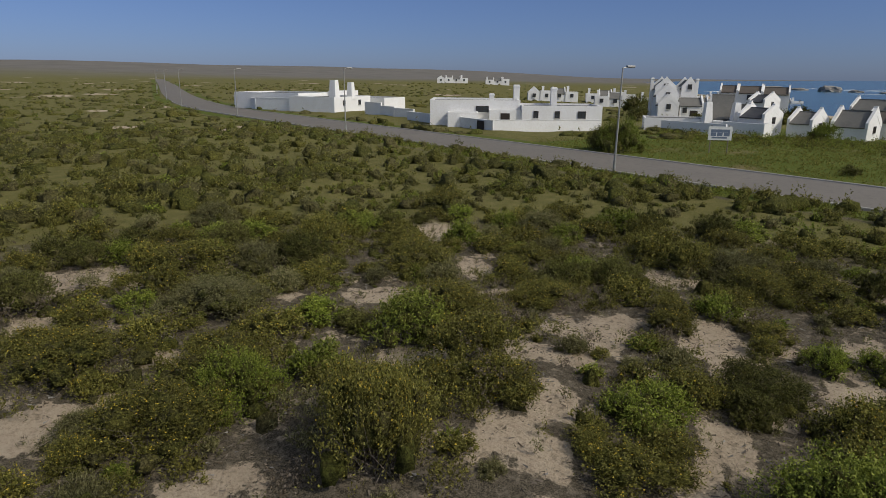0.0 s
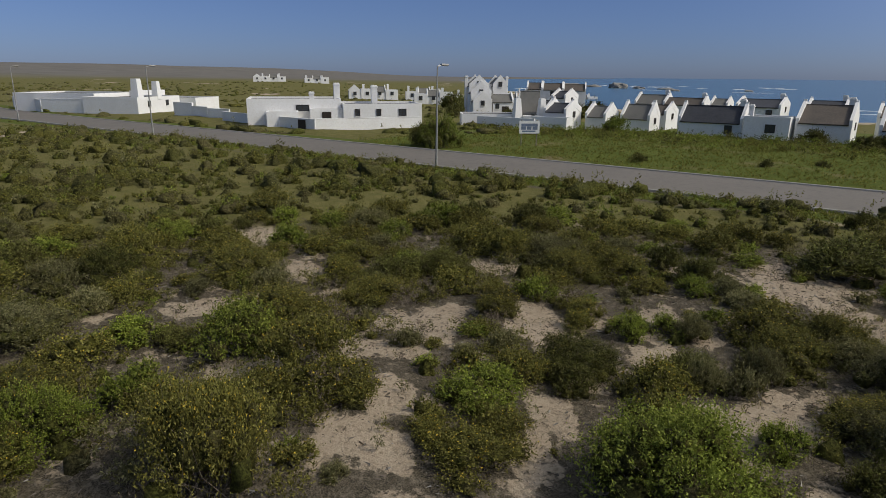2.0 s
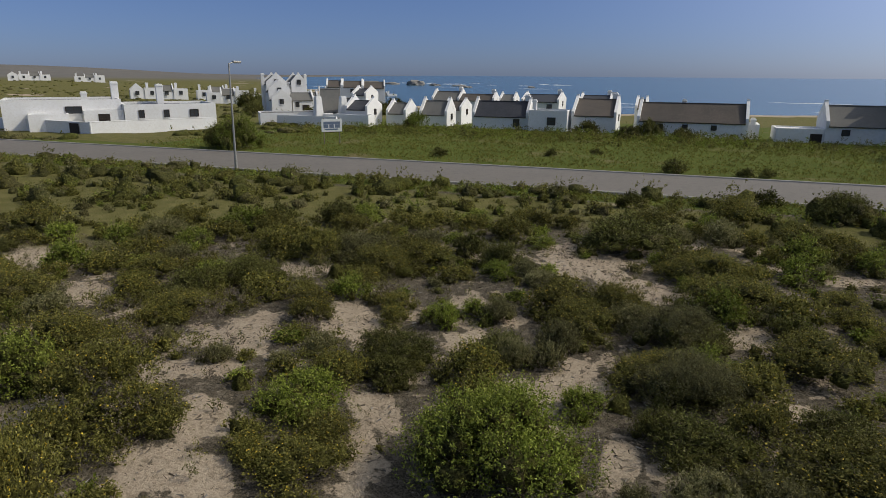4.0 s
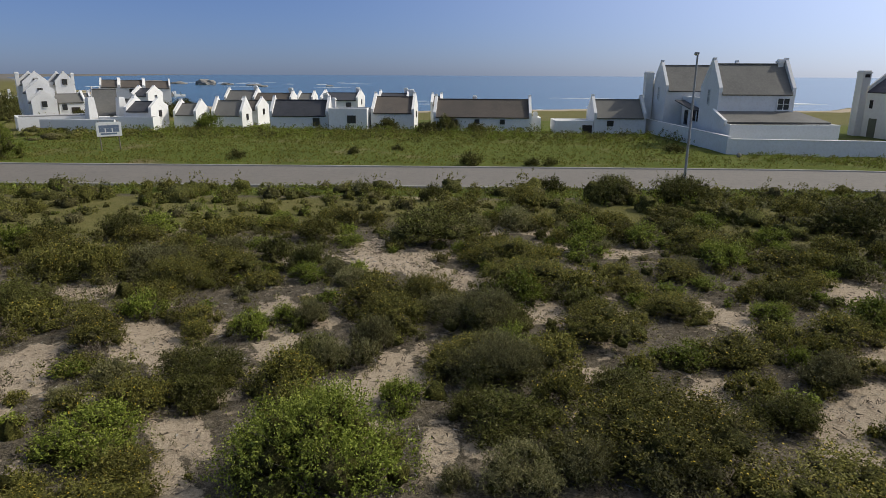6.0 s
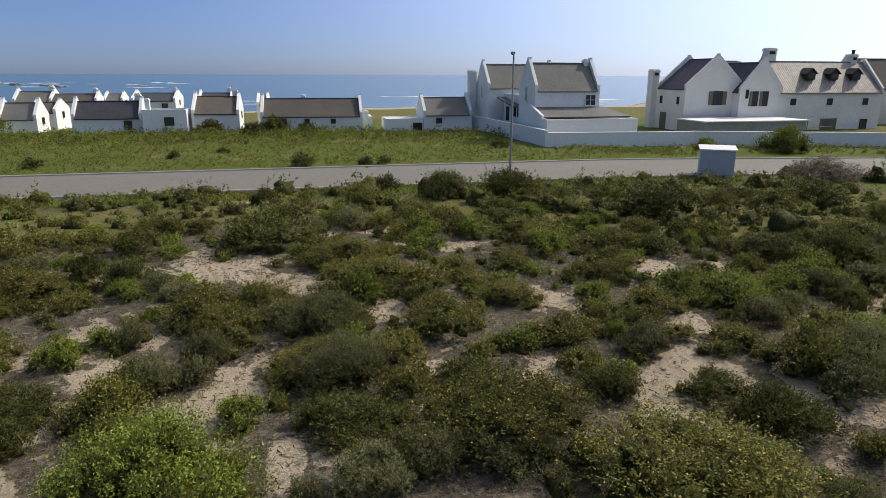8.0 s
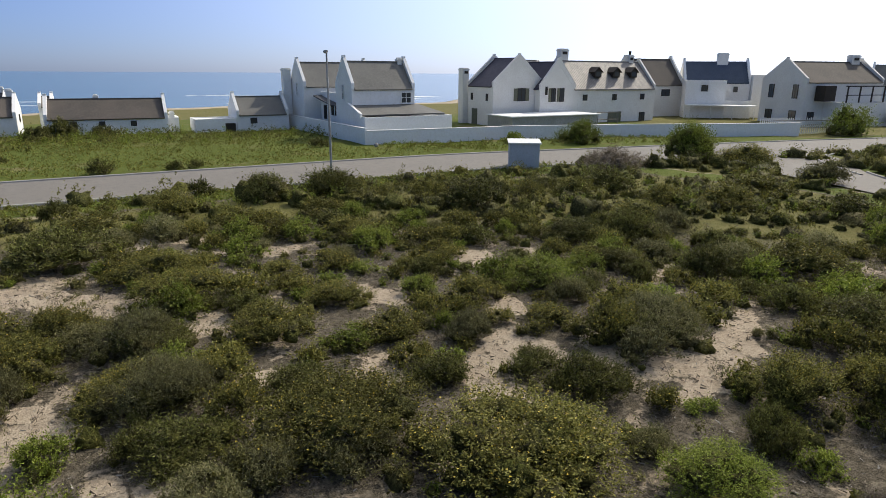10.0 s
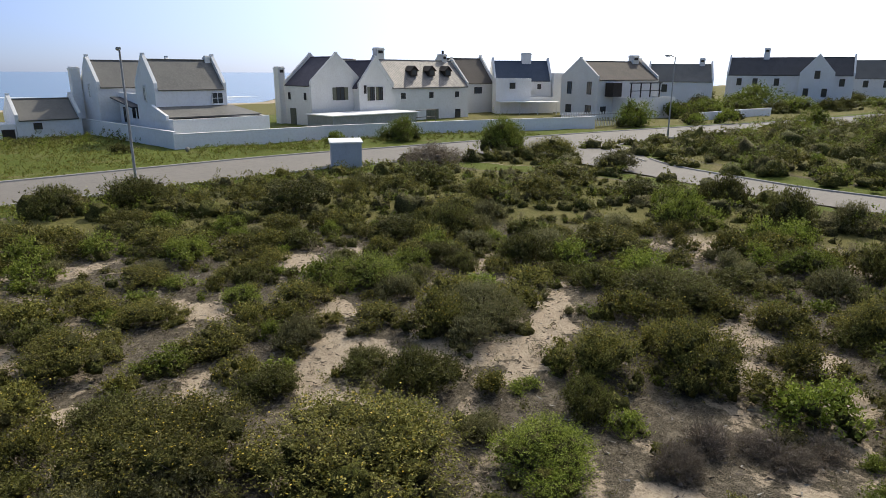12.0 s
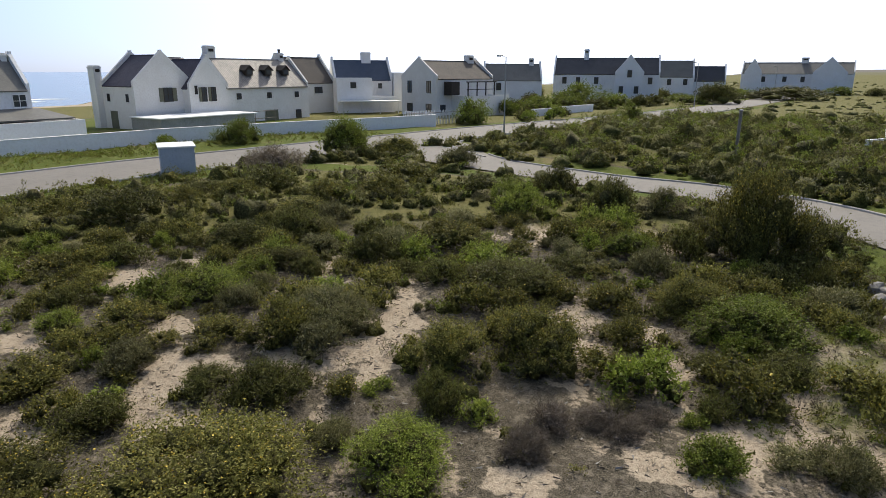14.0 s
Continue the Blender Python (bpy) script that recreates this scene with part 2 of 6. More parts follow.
hill_haze = mix(nt, ramp(nt, noise_out(nt, 0.012, 5, 0.6), (0.35, (0, 0, 0)), (0.65, (1, 1, 1))), (0.15, 0.142, 0.125), (0.19, 0.175, 0.155))
base = mix(nt, at_n.outputs["Alpha"], base, hill_haze)           # distance haze painted into the far hills' colour
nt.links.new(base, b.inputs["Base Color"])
bump(nt, b, fine, 0.9, 0.08)

# sea: deep blue with ripples
M_SEA, nt, b = material("sea_water", 0.18)
big, mid = noise_out(nt, 0.006, 4), noise_out(nt, 0.5, 5, 0.6)
col = mix(nt, ramp(nt, big, (0.35, (0, 0, 0)), (0.65, (1, 1, 1))), (0.020, 0.070, 0.095), (0.035, 0.105, 0.135))
nt.links.new(col, b.inputs["Base Color"])
bump(nt, b, mid, 0.5, 0.3)
M_FOAM = speckled("sea_foam", (0.8, 0.82, 0.83), (0.7, 0.74, 0.76), (0.6, 0.66, 0.7), 0.1, 1.0, 0.9, 0.3, 0.1)

# ---- small builders ----


def link_mesh(name, bm, mat, parent=None):
    me = bpy.data.meshes.new(name)
    bm.to_mesh(me)
    bm.free()
    for m in mat if isinstance(mat, (list, tuple)) else (mat,):
        me.materials.append(m)
    ob = new(name, me)
    if parent is not None:
        ob.parent = parent
    return ob


def part(name, bm, mat, parent, label=""):
    ob = link_mesh(name, bm, mat, parent)
    if label:
        ob["label"] = label
    return ob


def raw_mesh(name, verts, faces, mats, index=None, parent=None):
    """A mesh from computed arrays: verts (n, 3), faces (m, k)."""
    me = bpy.data.meshes.new(name)
    verts, faces = np.asarray(verts, np.float32), np.asarray(faces, np.int32)
    k = faces.shape[1]
    me.vertices.add(len(verts))
    me.vertices.foreach_set("co", verts.ravel())
    me.loops.add(faces.size)
    me.loops.foreach_set("vertex_index", faces.ravel())
    me.polygons.add(len(faces))
    me.polygons.foreach_set("loop_start", np.arange(0, faces.size, k, dtype=np.int32))
    for m in mats:
        me.materials.append(m)
    if index is not None:
        me.polygons.foreach_set("material_index", np.asarray(index, np.int32))
    me.update(calc_edges=True)
    me.validate()
    ob = new(name, me)
    if parent is not None:
        ob.parent = parent
    return ob


def box(bm, x0, y0, z0, x1, y1, z1, bevel=0.0):
    r = bmesh.ops.create_cube(bm, size=1.0, matrix=Matrix.LocRotScale(((x0 + x1) / 2, (y0 + y1) / 2, (z0 + z1) / 2), None, (x1 - x0, y1 - y0, z1 - z0)))
    if bevel:
        edges = list({e for v in r["verts"] for e in v.link_edges})
        bmesh.ops.bevel(bm, geom=edges, offset=bevel, segments=2, affect="EDGES", profile=0.6)
    return bm


def box_bm(*a, **k):
    return box(bmesh.new(), *a, **k)


def tube(bm, a, b, r0, r1, sides=8):
    a, b = Vector(a), Vector(b)
    q = (b - a).to_track_quat("Z", "Y")
    bmesh.ops.create_cone(bm, cap_ends=True, segments=sides, radius1=r0, radius2=r1, depth=(b - a).length, matrix=Matrix.LocRotScale((a + b) / 2, q, None))
    return bm


def prism(bm, poly, axis_len, x0):
    """Extrudes a polygon of (y, z) along x from x0 by axis_len."""
    front = [bm.verts.new((x0, y, z)) for y, z in poly]
    back = [bm.verts.new((x0 + axis_len, y, z)) for y, z in poly]
    bm.faces.new(front)
    bm.faces.new(back[::-1])
    n = len(poly)
    for i in range(n):
        bm.faces.new((front[(i + 1) % n], front[i], back[i], back[(i + 1) % n]))
    bmesh.ops.recalc_face_normals(bm, faces=bm.faces[:])
    return bm


def thing(name, x, y, z, yaw, label, category, group="", kind=""):
    e = new(name)
    e.matrix_world = pose(x, y, z, 0, 0, yaw)
    return tagged(e, label, category, group, kind)


# ---- the lie of the land ----


def smooth(a, b, v):
    t = np.clip((v - a) / (b - a), 0, 1)
    return t * t * (3 - 2 * t)


def waves(x, y, scale, seed):
    """Soft random relief, about -1 to 1."""
    rng = np.random.RandomState(seed)
    out = 0 * x
    for _ in range(9):
        a, p, k = rng.rand() * 6.283, rng.rand() * 6.283, (0.6 + rng.rand() * 1.2) / scale
        out = out + np.sin((x * math.cos(a) + y * math.sin(a)) * k * 6.283 + p)
    return out / 4.5


MAIN = [(-664, 171), (-420, 111), (-215, 60), (-154, 46.5), (-125, 42.2), (-100, 41.5), (-40, 41.5), (10, 41.5), (26, 41.2), (38, 39.3), (50, 37.4), (65, 34.6), (80, 31.0), (95, 27.0), (120, 22), (170, 16), (260, 8)]
SIDE = [(47.0, 36), (43.6, 27), (41.9, 20), (39.6, 12), (39.0, 6), (36.4, 0.5), (30, -5), (22, -11), (8, -18), (-20, -26), (-60, -34)]


def bent(points, step):
    """A smooth line through the points, in steps."""
    pts = [Vector((*p, 0)) for p in points]
    out = []
    for i in range(len(pts) - 1):
        p0, p1, p2, p3 = pts[max(i - 1, 0)], pts[i], pts[i + 1], pts[min(i + 2, len(pts) - 1)]
        n = max(2, int((p2 - p1).length / step))
        for k in range(n):
            t = k / n
            m1, m2 = (p2 - p0) / 2, (p3 - p1) / 2
            if (p1 - p0).length > 1e-6:
                m1 = m1.normalized() * min(m1.length, (p2 - p1).length)
            m2 = m2.normalized() * min(m2.length, (p2 - p1).length)
            out.append(p1 * (2 * t**3 - 3 * t**2 + 1) + m1 * (t**3 - 2 * t**2 + t) + p2 * (3 * t**2 - 2 * t**3) + m2 * (t**3 - t**2))
    out.append(pts[-1])
    return out


MAIN_LINE, SIDE_LINE = bent(MAIN, 2.0), bent(SIDE, 1.0)
MAIN_NP = np.array([p[:2] for p in MAIN_LINE])
SIDE_NP = np.array([p[:2] for p in SIDE_LINE])


def line_dist(x, y, line):
    """Distance to a line given as close points."""
    x, y = np.atleast_1d(np.asarray(x, float)), np.atleast_1d(np.asarray(y, float))
    out = np.full(x.shape, 1e9)
    for a, b in zip(line[:-1], line[1:]):
        d = b - a
        t = np.clip(((x - a[0]) * d[0] + (y - a[1]) * d[1]) / max(d @ d, 1e-9), 0, 1)
        out = np.minimum(out, np.hypot(x - a[0] - t * d[0], y - a[1] - t * d[1]))
    return out


MAIN_COARSE = np.array([p[:2] for p in bent(MAIN, 8.0)])
SIDE_COARSE = np.array([p[:2] for p in bent(SIDE, 3.0)])
MAIN_W, SIDE_W = 4.1, 2.3
SEA = -5.0


def coast(x):
    """How far the land reaches towards the sea (y), for each x."""
    return 205 + 40 * smooth(0, 300, x) + 1.35 * np.clip(-95 - x, 0, 900) + 3000 * smooth(-900, -1700, x) + 9 * np.sin(x * 0.05) + 5 * np.sin(x * 0.13 + 1)


def land(x, y):
    """Height of the ground."""
    x, y = np.asarray(x, float), np.asarray(y, float)
    r = np.hypot(x, y)
    c = coast(x)
    fall = smooth(0.0, 1.0, np.clip((y - 66) / np.maximum(c - 66, 1), 0, 1.3))
    z = -(4.6 * fall)
    z = z - 3.0 * smooth(0, 40, y - c)
    z = z + 0.13 * waves(x, y, 11, 3) * smooth(3, 9, r) * (y < 60) + 0.5 * waves(x, y, 90, 5) * smooth(110, 260, r) * (y < c - 30)
    # hills inland, to the west and south
    z = z + 44 * smooth(650, 1900, -x * 0.9 - y * 0.45) * (0.85 + 0.15 * waves(x, y, 1700, 8)) * smooth(0, 200, c - y)
    z = z + 12 * smooth(350, 1500, x + 0.3 * r - y) * (0.7 + 0.3 * waves(x, y, 700, 4)) * smooth(0, 200, c - y)
    # a rise under the furthest houses
    z = z + 3.4 * np.exp(-(((x + 340) / 75) ** 2 + ((y - 291) / 75) ** 2))
    # the low dune beyond the side road
    z = z + 0.9 * np.exp(-(((x - 60) / 13) ** 2 + ((y - 10) / 11) ** 2))
    return z


def flat_near_roads(x, y, z):
    d = np.minimum(line_dist(x, y, MAIN_COARSE) - MAIN_W, line_dist(x, y, SIDE_COARSE) - SIDE_W - np.where(x > 30, 6.5 * smooth(19.0, 35.0, y), 0))
    k = smooth(0.4, 5.0, d)
    return z * k + (1 - k) * np.where(np.hypot(x, y) < 300, 0.0, z), d


def ground_z(x, y):
    z = land(x, y)
    return float(np.ravel(flat_near_roads(np.array([x]), np.array([y]), np.array([z]))[0])[0])


# larger shrubs of the near scrub: x, y, width, height by width; open sand: x, y, half across, half along the way out
OLIVE_SHRUBS = [(-15.5, 1.6, 3.5, 0.33), (-18.8, 2.2, 1.9, 0.42), (-21.5, 6.1, 3.9, 0.33), (-11.6, 2.3, 3.6, 0.33), (-13.8, 4.3, 3.2, 0.33), (-8.4, 5.0, 3.2, 0.75), (-8.6, 8.4, 2.1, 0.45), (-18.2, 9.1, 2.2, 0.38), (-17.6, 12.6, 3.3, 0.33), (-15.1, 14.7, 2.1, 0.43), (-13.6, 10.8, 3.1, 0.33), (-12.4, 13.7, 2.5, 0.33), (-11.3, -0.1, 1.1, 0.49), (-11.6, 0.9, 1.3, 0.49), (-32.5, 3.7, 1.8, 0.75), (-39.2, 7.5, 2.1, 0.6), (-36.5, 10.2, 2.3, 0.5), (-30.1, 9.6, 2.5, 0.36), (-25.6, 13.0, 1.7, 0.47), (-25.3, 14.5, 2.0, 0.47), (-26.5, 10.9, 2.8, 0.33), (-26.1, 6.6, 2.6, 0.36), (-17.8, 16.3, 2.0, 0.45), (-17.5, 0.9, 2.1, 0.33)]
OLIVE_SHRUBS_B = [(-12.6, 12.6, 1.5, 0.5), (-8.7, 14.4, 1.6, 0.47), (-5.3, 8.3, 2.1, 0.33), (-8.7, 19.2, 2.6, 0.45), (-6.8, 16.2, 1.3, 0.5), (-13.8, 9.5, 1.6, 0.39), (-19.7, 13.4, 2.8, 0.35), (-15.6, 16.1, 2.6, 0.35), (-2.5, 17.4, 2.0, 0.44), (-0.8, 18.0, 2.3, 0.44), (-12.2, 24.0, 2.6, 0.36), (-16.2, 20.9, 2.0, 0.46), (-15.0, 22.3, 2.3, 0.46), (-10.7, 25.9, 1.8, 0.42), (-9.3, 26.9, 2.1, 0.42), (-12.1, 11.1, 2.0, 0.33), (-24.9, 19.6, 3.1, 0.37), (-20.4, 20.4, 2.1, 0.47), (-19.4, 22.2, 2.5, 0.47), (-6.3, 8.4, 1.4, 0.33), (-5.4, 9.4, 1.6, 0.33), (-1.6, 16.5, 2.7, 0.35), (1.9, 21.6, 3.1, 0.38), (-5.4, 25.4, 2.8, 0.4)]
OLIVE_SHRUBS_C = [(-7.5, 20.7, 2.9, 0.35), (-9.2, 15.2, 1.8, 0.41), (-6.5, 15.3, 1.2, 0.49), (0.7, 13.6, 2.8, 0.33), (3.9, 15.4, 3.2, 0.33), (3.9, 10.1, 4.2, 0.33), (-10.2, 23.0, 2.5, 0.35), (0.2, 29.2, 3.1, 0.33), (2.4, 19.4, 3.3, 0.33), (2.4, 13.5, 2.1, 0.49), (6.9, 14.4, 2.2, 0.35), (6.3, 17.2, 2.3, 0.33), (5.7, 20.8, 1.6, 0.38), (7.3, 20.7, 1.9, 0.38), (9.8, 15.3, 2.2, 0.41), (10.5, 12.6, 2.0, 0.35), (11.3, 11.2, 2.1, 0.58), (11.6, 21.8, 2.2, 0.4), (9.6, 19.2, 1.2, 0.5), (10.7, 19.0, 1.4, 0.5), (9.4, 24.0, 3.0, 0.33), (16.6, 22.3, 2.0, 0.53), (13.5, 30.2, 2.6, 0.44), (15.9, 29.8, 3.1, 0.44)]
OLIVE_SHRUBS_D = [(3.6, 31.9, 3.4, 0.42), (10.0, 8.3, 1.1, 0.52), (5.8, 28.3, 3.1, 0.33), (9.7, 28.5, 2.9, 0.33), (20.6, 26.8, 2.5, 0.48), (22.8, 25.9, 2.9, 0.48), (6.1, 8.1, 4.5, 0.33), (12.5, 7.2, 2.5, 0.51), (14.0, 5.5, 2.9, 0.51), (22.0, 20.6, 3.4, 0.33), (21.1, 12.4, 3.6, 0.36), (15.6, 3.8, 1.9, 0.48), (17.8, 4.7, 2.2, 0.5), (18.8, 2.9, 2.6, 0.5), (25.5, 22.0, 3.0, 0.43), (27.8, 20.4, 3.5, 0.43), (32.7, 22.5, 4.5, 0.33)]
GREEN_SHRUBS = [(-10.6, 1.4, 0.9, 0.46), (-6.4, 10.2, 2.2, 0.41), (-5.2, 15.5, 1.2, 0.75), (-2.1, 9.4, 3.9, 0.48), (-4.7, 19.9, 1.4, 0.48), (8.8, 16.9, 1.6, 0.43), (12.6, 15.5, 2.9, 0.41), (8.2, 14.0, 0.9, 0.72), (8.8, 6.0, 2.6, 0.33), (10.8, 5.5, 1.0, 0.54), (10.7, 7.8, 0.9, 0.33), (29.9, 13.8, 2.9, 0.52), (11.5, 1.1, 1.5, 0.45), (17.7, 1.3, 3.6, 0.34), (27.8, 12.0, 2.9, 0.69), (23.5, 5.9, 2.4, 0.49), (26.7, 8.6, 2.0, 0.66)]
DARK_SHRUBS = [(-27.1, 5.5, 2.0, 0.41), (-14.1, 8.0, 1.4, 0.41), (-5.6, 13.1, 2.5, 0.33), (-12.4, 16.9, 2.6, 0.38), (-0.8, 25.0, 4.7, 0.33), (-5.0, 21.1, 1.8, 0.56), (-13.2, 15.5, 2.2, 0.49), (-4.0, 13.4, 0.7, 0.67), (1.2, 16.1, 2.4, 0.39), (1.3, 11.1, 2.1, 0.34), (3.8, 12.3, 2.2, 0.33), (-1.2, 33.3, 1.5, 0.75), (5.5, 36.6, 1.8, 0.57), (8.3, 33.0, 3.5, 0.44), (11.6, 33.0, 4.1, 0.44), (6.6, 11.6, 1.9, 0.37), (8.8, 11.0, 1.6, 0.33), (9.1, 9.5, 2.1, 0.46), (13.5, 20.9, 2.0, 0.48), (17.1, 19.3, 3.6, 0.33), (19.5, 18.5, 2.9, 0.57), (17.2, 27.1, 5.2, 0.33), (-3.3, 14.2, 1.5, 0.49), (15.8, 14.4, 1.2, 0.59)]
DARK_SHRUBS_B = [(26.5, 27.7, 4.0, 0.43), (10.7, 6.3, 1.3, 0.74), (17.8, 8.0, 3.6, 0.33), (16.0, 15.7, 2.4, 0.33), (23.2, 28.8, 2.7, 0.37), (18.1, 13.5, 2.8, 0.46), (34.1, 12.9, 2.9, 0.6), (13.4, 1.4, 1.0, 0.61), (15.2, 1.8, 1.6, 0.35), (15.7, 0.4, 1.9, 0.35), (18.3, 11.0, 1.7, 0.33), (29.6, 8.5, 3.0, 0.69), (20.9, 7.2, 2.2, 0.34), (22.3, 1.4, 2.2, 0.48), (23.1, -0.2, 1.3, 0.75), (32.2, 16.7, 3.8, 0.34), (24.9, 4.2, 2.0, 0.75)]
GREY_SHRUBS = [(-17.5, 5.6, 3.4, 0.33), (-12.6, 1.2, 1.6, 0.33), (-6.8, 6.4, 0.6, 0.5), (-9.2, 11.2, 1.0, 0.58), (-7.9, 11.8, 0.8, 0.43), (-2.8, 13.7, 1.2, 0.75), (-1.9, 15.2, 1.2, 0.75), (-2.0, 14.0, 1.1, 0.75), (-3.8, 16.4, 1.3, 0.63), (8.6, 13.1, 1.8, 0.44), (12.5, 10.8, 3.0, 0.41), (14.7, 9.4, 0.5, 0.61), (31.4, 6.5, 2.3, 0.67), (40.4, 22.9, 3.7, 0.44), (12.3, 0.0, 1.1, 0.33)]
GREY_SHRUBS_B = [(1.3, 9.4, 1.7, 0.42), (2.3, 9.6, 1.7, 0.45), (0.2, 9.3, 0.7, 0.55), (4.3, 10.7, 1.4, 0.4), (3.8, 9.5, 2.0, 0.42), (0.8, 16.0, 2.8, 0.45), (1.1, 13.2, 2.5, 0.5), (-0.1, 17.1, 1.9, 0.4)]
DRY_SHRUBS = [(10.2, 4.2, 1.2, 0.47), (11.3, 4.1, 1.0, 0.61), (11.8, 3.1, 1.5, 0.33), (12.6, 2.4, 1.0, 0.4)]
BARE_A = [(-21.0, 16.0, 1.5, 1.3), (-37.2, 6.3, 1.0, 1.7), (-37.4, 8.9, 0.9, 1.1), (-32.5, 12.9, 1.4, 1.2), (-31.9, 15.2, 0.6, 1.0), (-15.5, 10.1, 1.0, 0.5), (-23.1, 3.1, 1.4, 1.0), (-22.4, 1.1, 0.9, 0.6), (-19.5, 1.2, 0.7, 0.6), (-21.5, 8.1, 1.0, 0.4), (-16.8, 14.6, 0.3, 1.5), (-13.4, 0.8, 1.1, 0.7), (-11.3, 8.6, 0.8, 0.8), (-7.2, 7.3, 0.7, 0.6), (-9.5, 2.4, 0.5, 0.3), (-13.9, 13.1, 0.5, 0.3), (-9.8, 12.6, 0.9, 0.9), (-7.9, 9.4, 0.4, 0.6), (-7.5, 15.1, 0.6, 1.1), (-4.3, 14.8, 0.6, 0.7), (-11.4, 18.5, 0.6, 0.5), (-11.5, 26.5, 0.5, 0.5), (-4.5, 8.9, 0.3, 0.5), (-4.9, 10.8, 0.4, 0.5)]
BARE_B = [(-2.2, 12.7, 0.6, 0.3), (-1.4, 13.9, 0.3, 0.6), (-2.5, 22.0, 1.3, 1.3), (-0.7, 20.6, 1.3, 0.8), (-5.9, 22.1, 0.4, 0.5), (0.4, 19.5, 0.9, 0.5), (-4.9, 17.6, 0.5, 0.5), (-10.9, 18.1, 0.5, 0.3), (-7.3, 14.5, 0.6, 0.9), (-1.5, 13.2, 0.7, 0.7), (-1.9, 12.4, 0.9, 0.3), (-3.3, 23.7, 0.7, 0.8), (4.4, 17.4, 0.5, 0.3), (3.1, 13.2, 0.3, 0.3), (5.5, 12.1, 0.4, 0.4), (1.7, 27.1, 0.3, 0.4), (6.3, 23.7, 0.5, 0.4), (7.7, 17.0, 0.4, 0.6), (-9.6, 10.8, 0.9, 0.5), (-9.9, 13.8, 0.5, 0.4), (-0.1, 10.3, 0.2, 0.5), (-11.5, 26.0, 0.4, 0.5), (4.3, 26.4, 0.4, 0.4), (-7.8, 8.9, 0.4, 0.4)]
BARE_C = [(2.4, 16.8, 0.4, 0.4), (-14.5, 23.2, 0.8, 0.6), (-11.7, 21.9, 0.7, 0.4), (7.7, 11.5, 0.4, 0.4), (10.1, 13.8, 0.3, 0.6), (9.3, 12.0, 0.6, 0.4), (7.5, 9.1, 0.5, 0.4), (7.4, 10.4, 0.5, 0.5), (10.7, 10.3, 0.4, 0.3), (12.3, 19.5, 0.5, 0.5), (5.9, 23.2, 0.6, 0.4), (2.7, 17.2, 0.3, 0.4), (26.5, 25.6, 0.7, 1.2), (16.5, 23.7, 0.4, 0.5), (4.1, 24.5, 0.7, 0.3), (5.6, 12.4, 0.3, 0.7), (7.6, 8.7, 0.5, 0.3), (8.8, 11.9, 0.7, 0.4), (11.7, 9.0, 0.9, 0.8), (14.8, 10.2, 0.5, 1.8), (16.8, 5.6, 0.6, 1.1), (24.9, 9.7, 1.2, 1.7), (16.3, 14.3, 0.2, 1.0), (17.0, 12.3, 0.5, 0.3)]
BARE_D = [(0.8, 20.1, 0.4, 0.3), (7.6, 9.5, 1.0, 0.4), (10.2, 14.1, 0.3, 0.8), (14.8, 3.0, 0.7, 0.4), (24.1, 9.4, 0.7, 1.1), (20.7, 10.1, 0.5, 0.5), (12.1, 18.9, 0.5, 0.5), (17.4, 14.8, 0.2, 0.9), (9.2, 3.9, 0.6, 0.3), (10.9, 2.0, 0.7, 0.3), (14.5, 4.4, 0.6, 0.9), (9.8, 10.1, 0.4, 0.4), (32.9, 2.0, 0.9, 1.2)]
BARE_E = [(12.6, 0.3, 1.1, 0.8), (13.2, -0.8, 0.9, 0.9), (15.2, -0.3, 0.4, 0.9), (17.3, -1.1, 0.7, 1.2)]


def is_bare(x, y):
    """1 on the open sand between the shrubs."""
    x, y = np.asarray(x, float), np.asarray(y, float)
    wob = 0.45 * waves(x, y, 1.9, 31) + 0.4 * waves(x, y, 0.8, 32)
    out = 0 * x
    for px, py, across, along in BARE_A + BARE_B + BARE_C + BARE_D + BARE_E:
        r = math.hypot(px, py)
        ux, uy = px / r, py / r
        u, v = (x - px) * ux + (y - py) * uy, (x - px) * uy - (y - py) * ux
        d = np.hypot(u / (along * 1.15 + 0.15), v / (across * 1.15 + 0.15))
        out = np.maximum(out, np.clip(1.35 - d + wob, 0, 1))
    loose = waves(x, y, 9.0, 21) + 0.8 * waves(x, y, 3.1, 22)
    far = smooth(1.05, 1.45, loose) * 0.9 + 0.36 * smooth(-0.3, 0.6, waves(x, y, 2.2, 23))
    return np.maximum(out, far)



radii = [0.0, 0.02, 1.0, 2.0]
while radii[-1] < 4200:
    radii.append(radii[-1] + max(0.36, radii[-1] * 0.024))
NA = 460
rr, aa = np.meshgrid(np.array(radii[1:]), np.linspace(0, 2 * np.pi, NA, endpoint=False), indexing="ij")
gx, gy = rr * np.sin(aa), rr * np.cos(aa)
gz = land(gx, gy)
near_mask = rr < 900
zz, droad = flat_near_roads(gx[near_mask], gy[near_mask], gz[near_mask])
gz[near_mask] = zz
dr = np.full(gx.shape, 1e3)
dr[near_mask] = droad
gz[dr < 0.2] -= 0.06
verts = np.concatenate([[[0, 0, float(land(0.0, 0.0))]], np.stack([gx.ravel(), gy.ravel(), gz.ravel()], 1)])
nr = len(radii) - 1
i, j = np.meshgrid(np.arange(nr - 1), np.arange(NA), indexing="ij")
quads = np.stack([1 + i * NA + j, 1 + (i + 1) * NA + j, 1 + (i + 1) * NA + (j + 1) % NA, 1 + i * NA + (j + 1) % NA], -1).reshape(-1, 4)[:, ::-1]
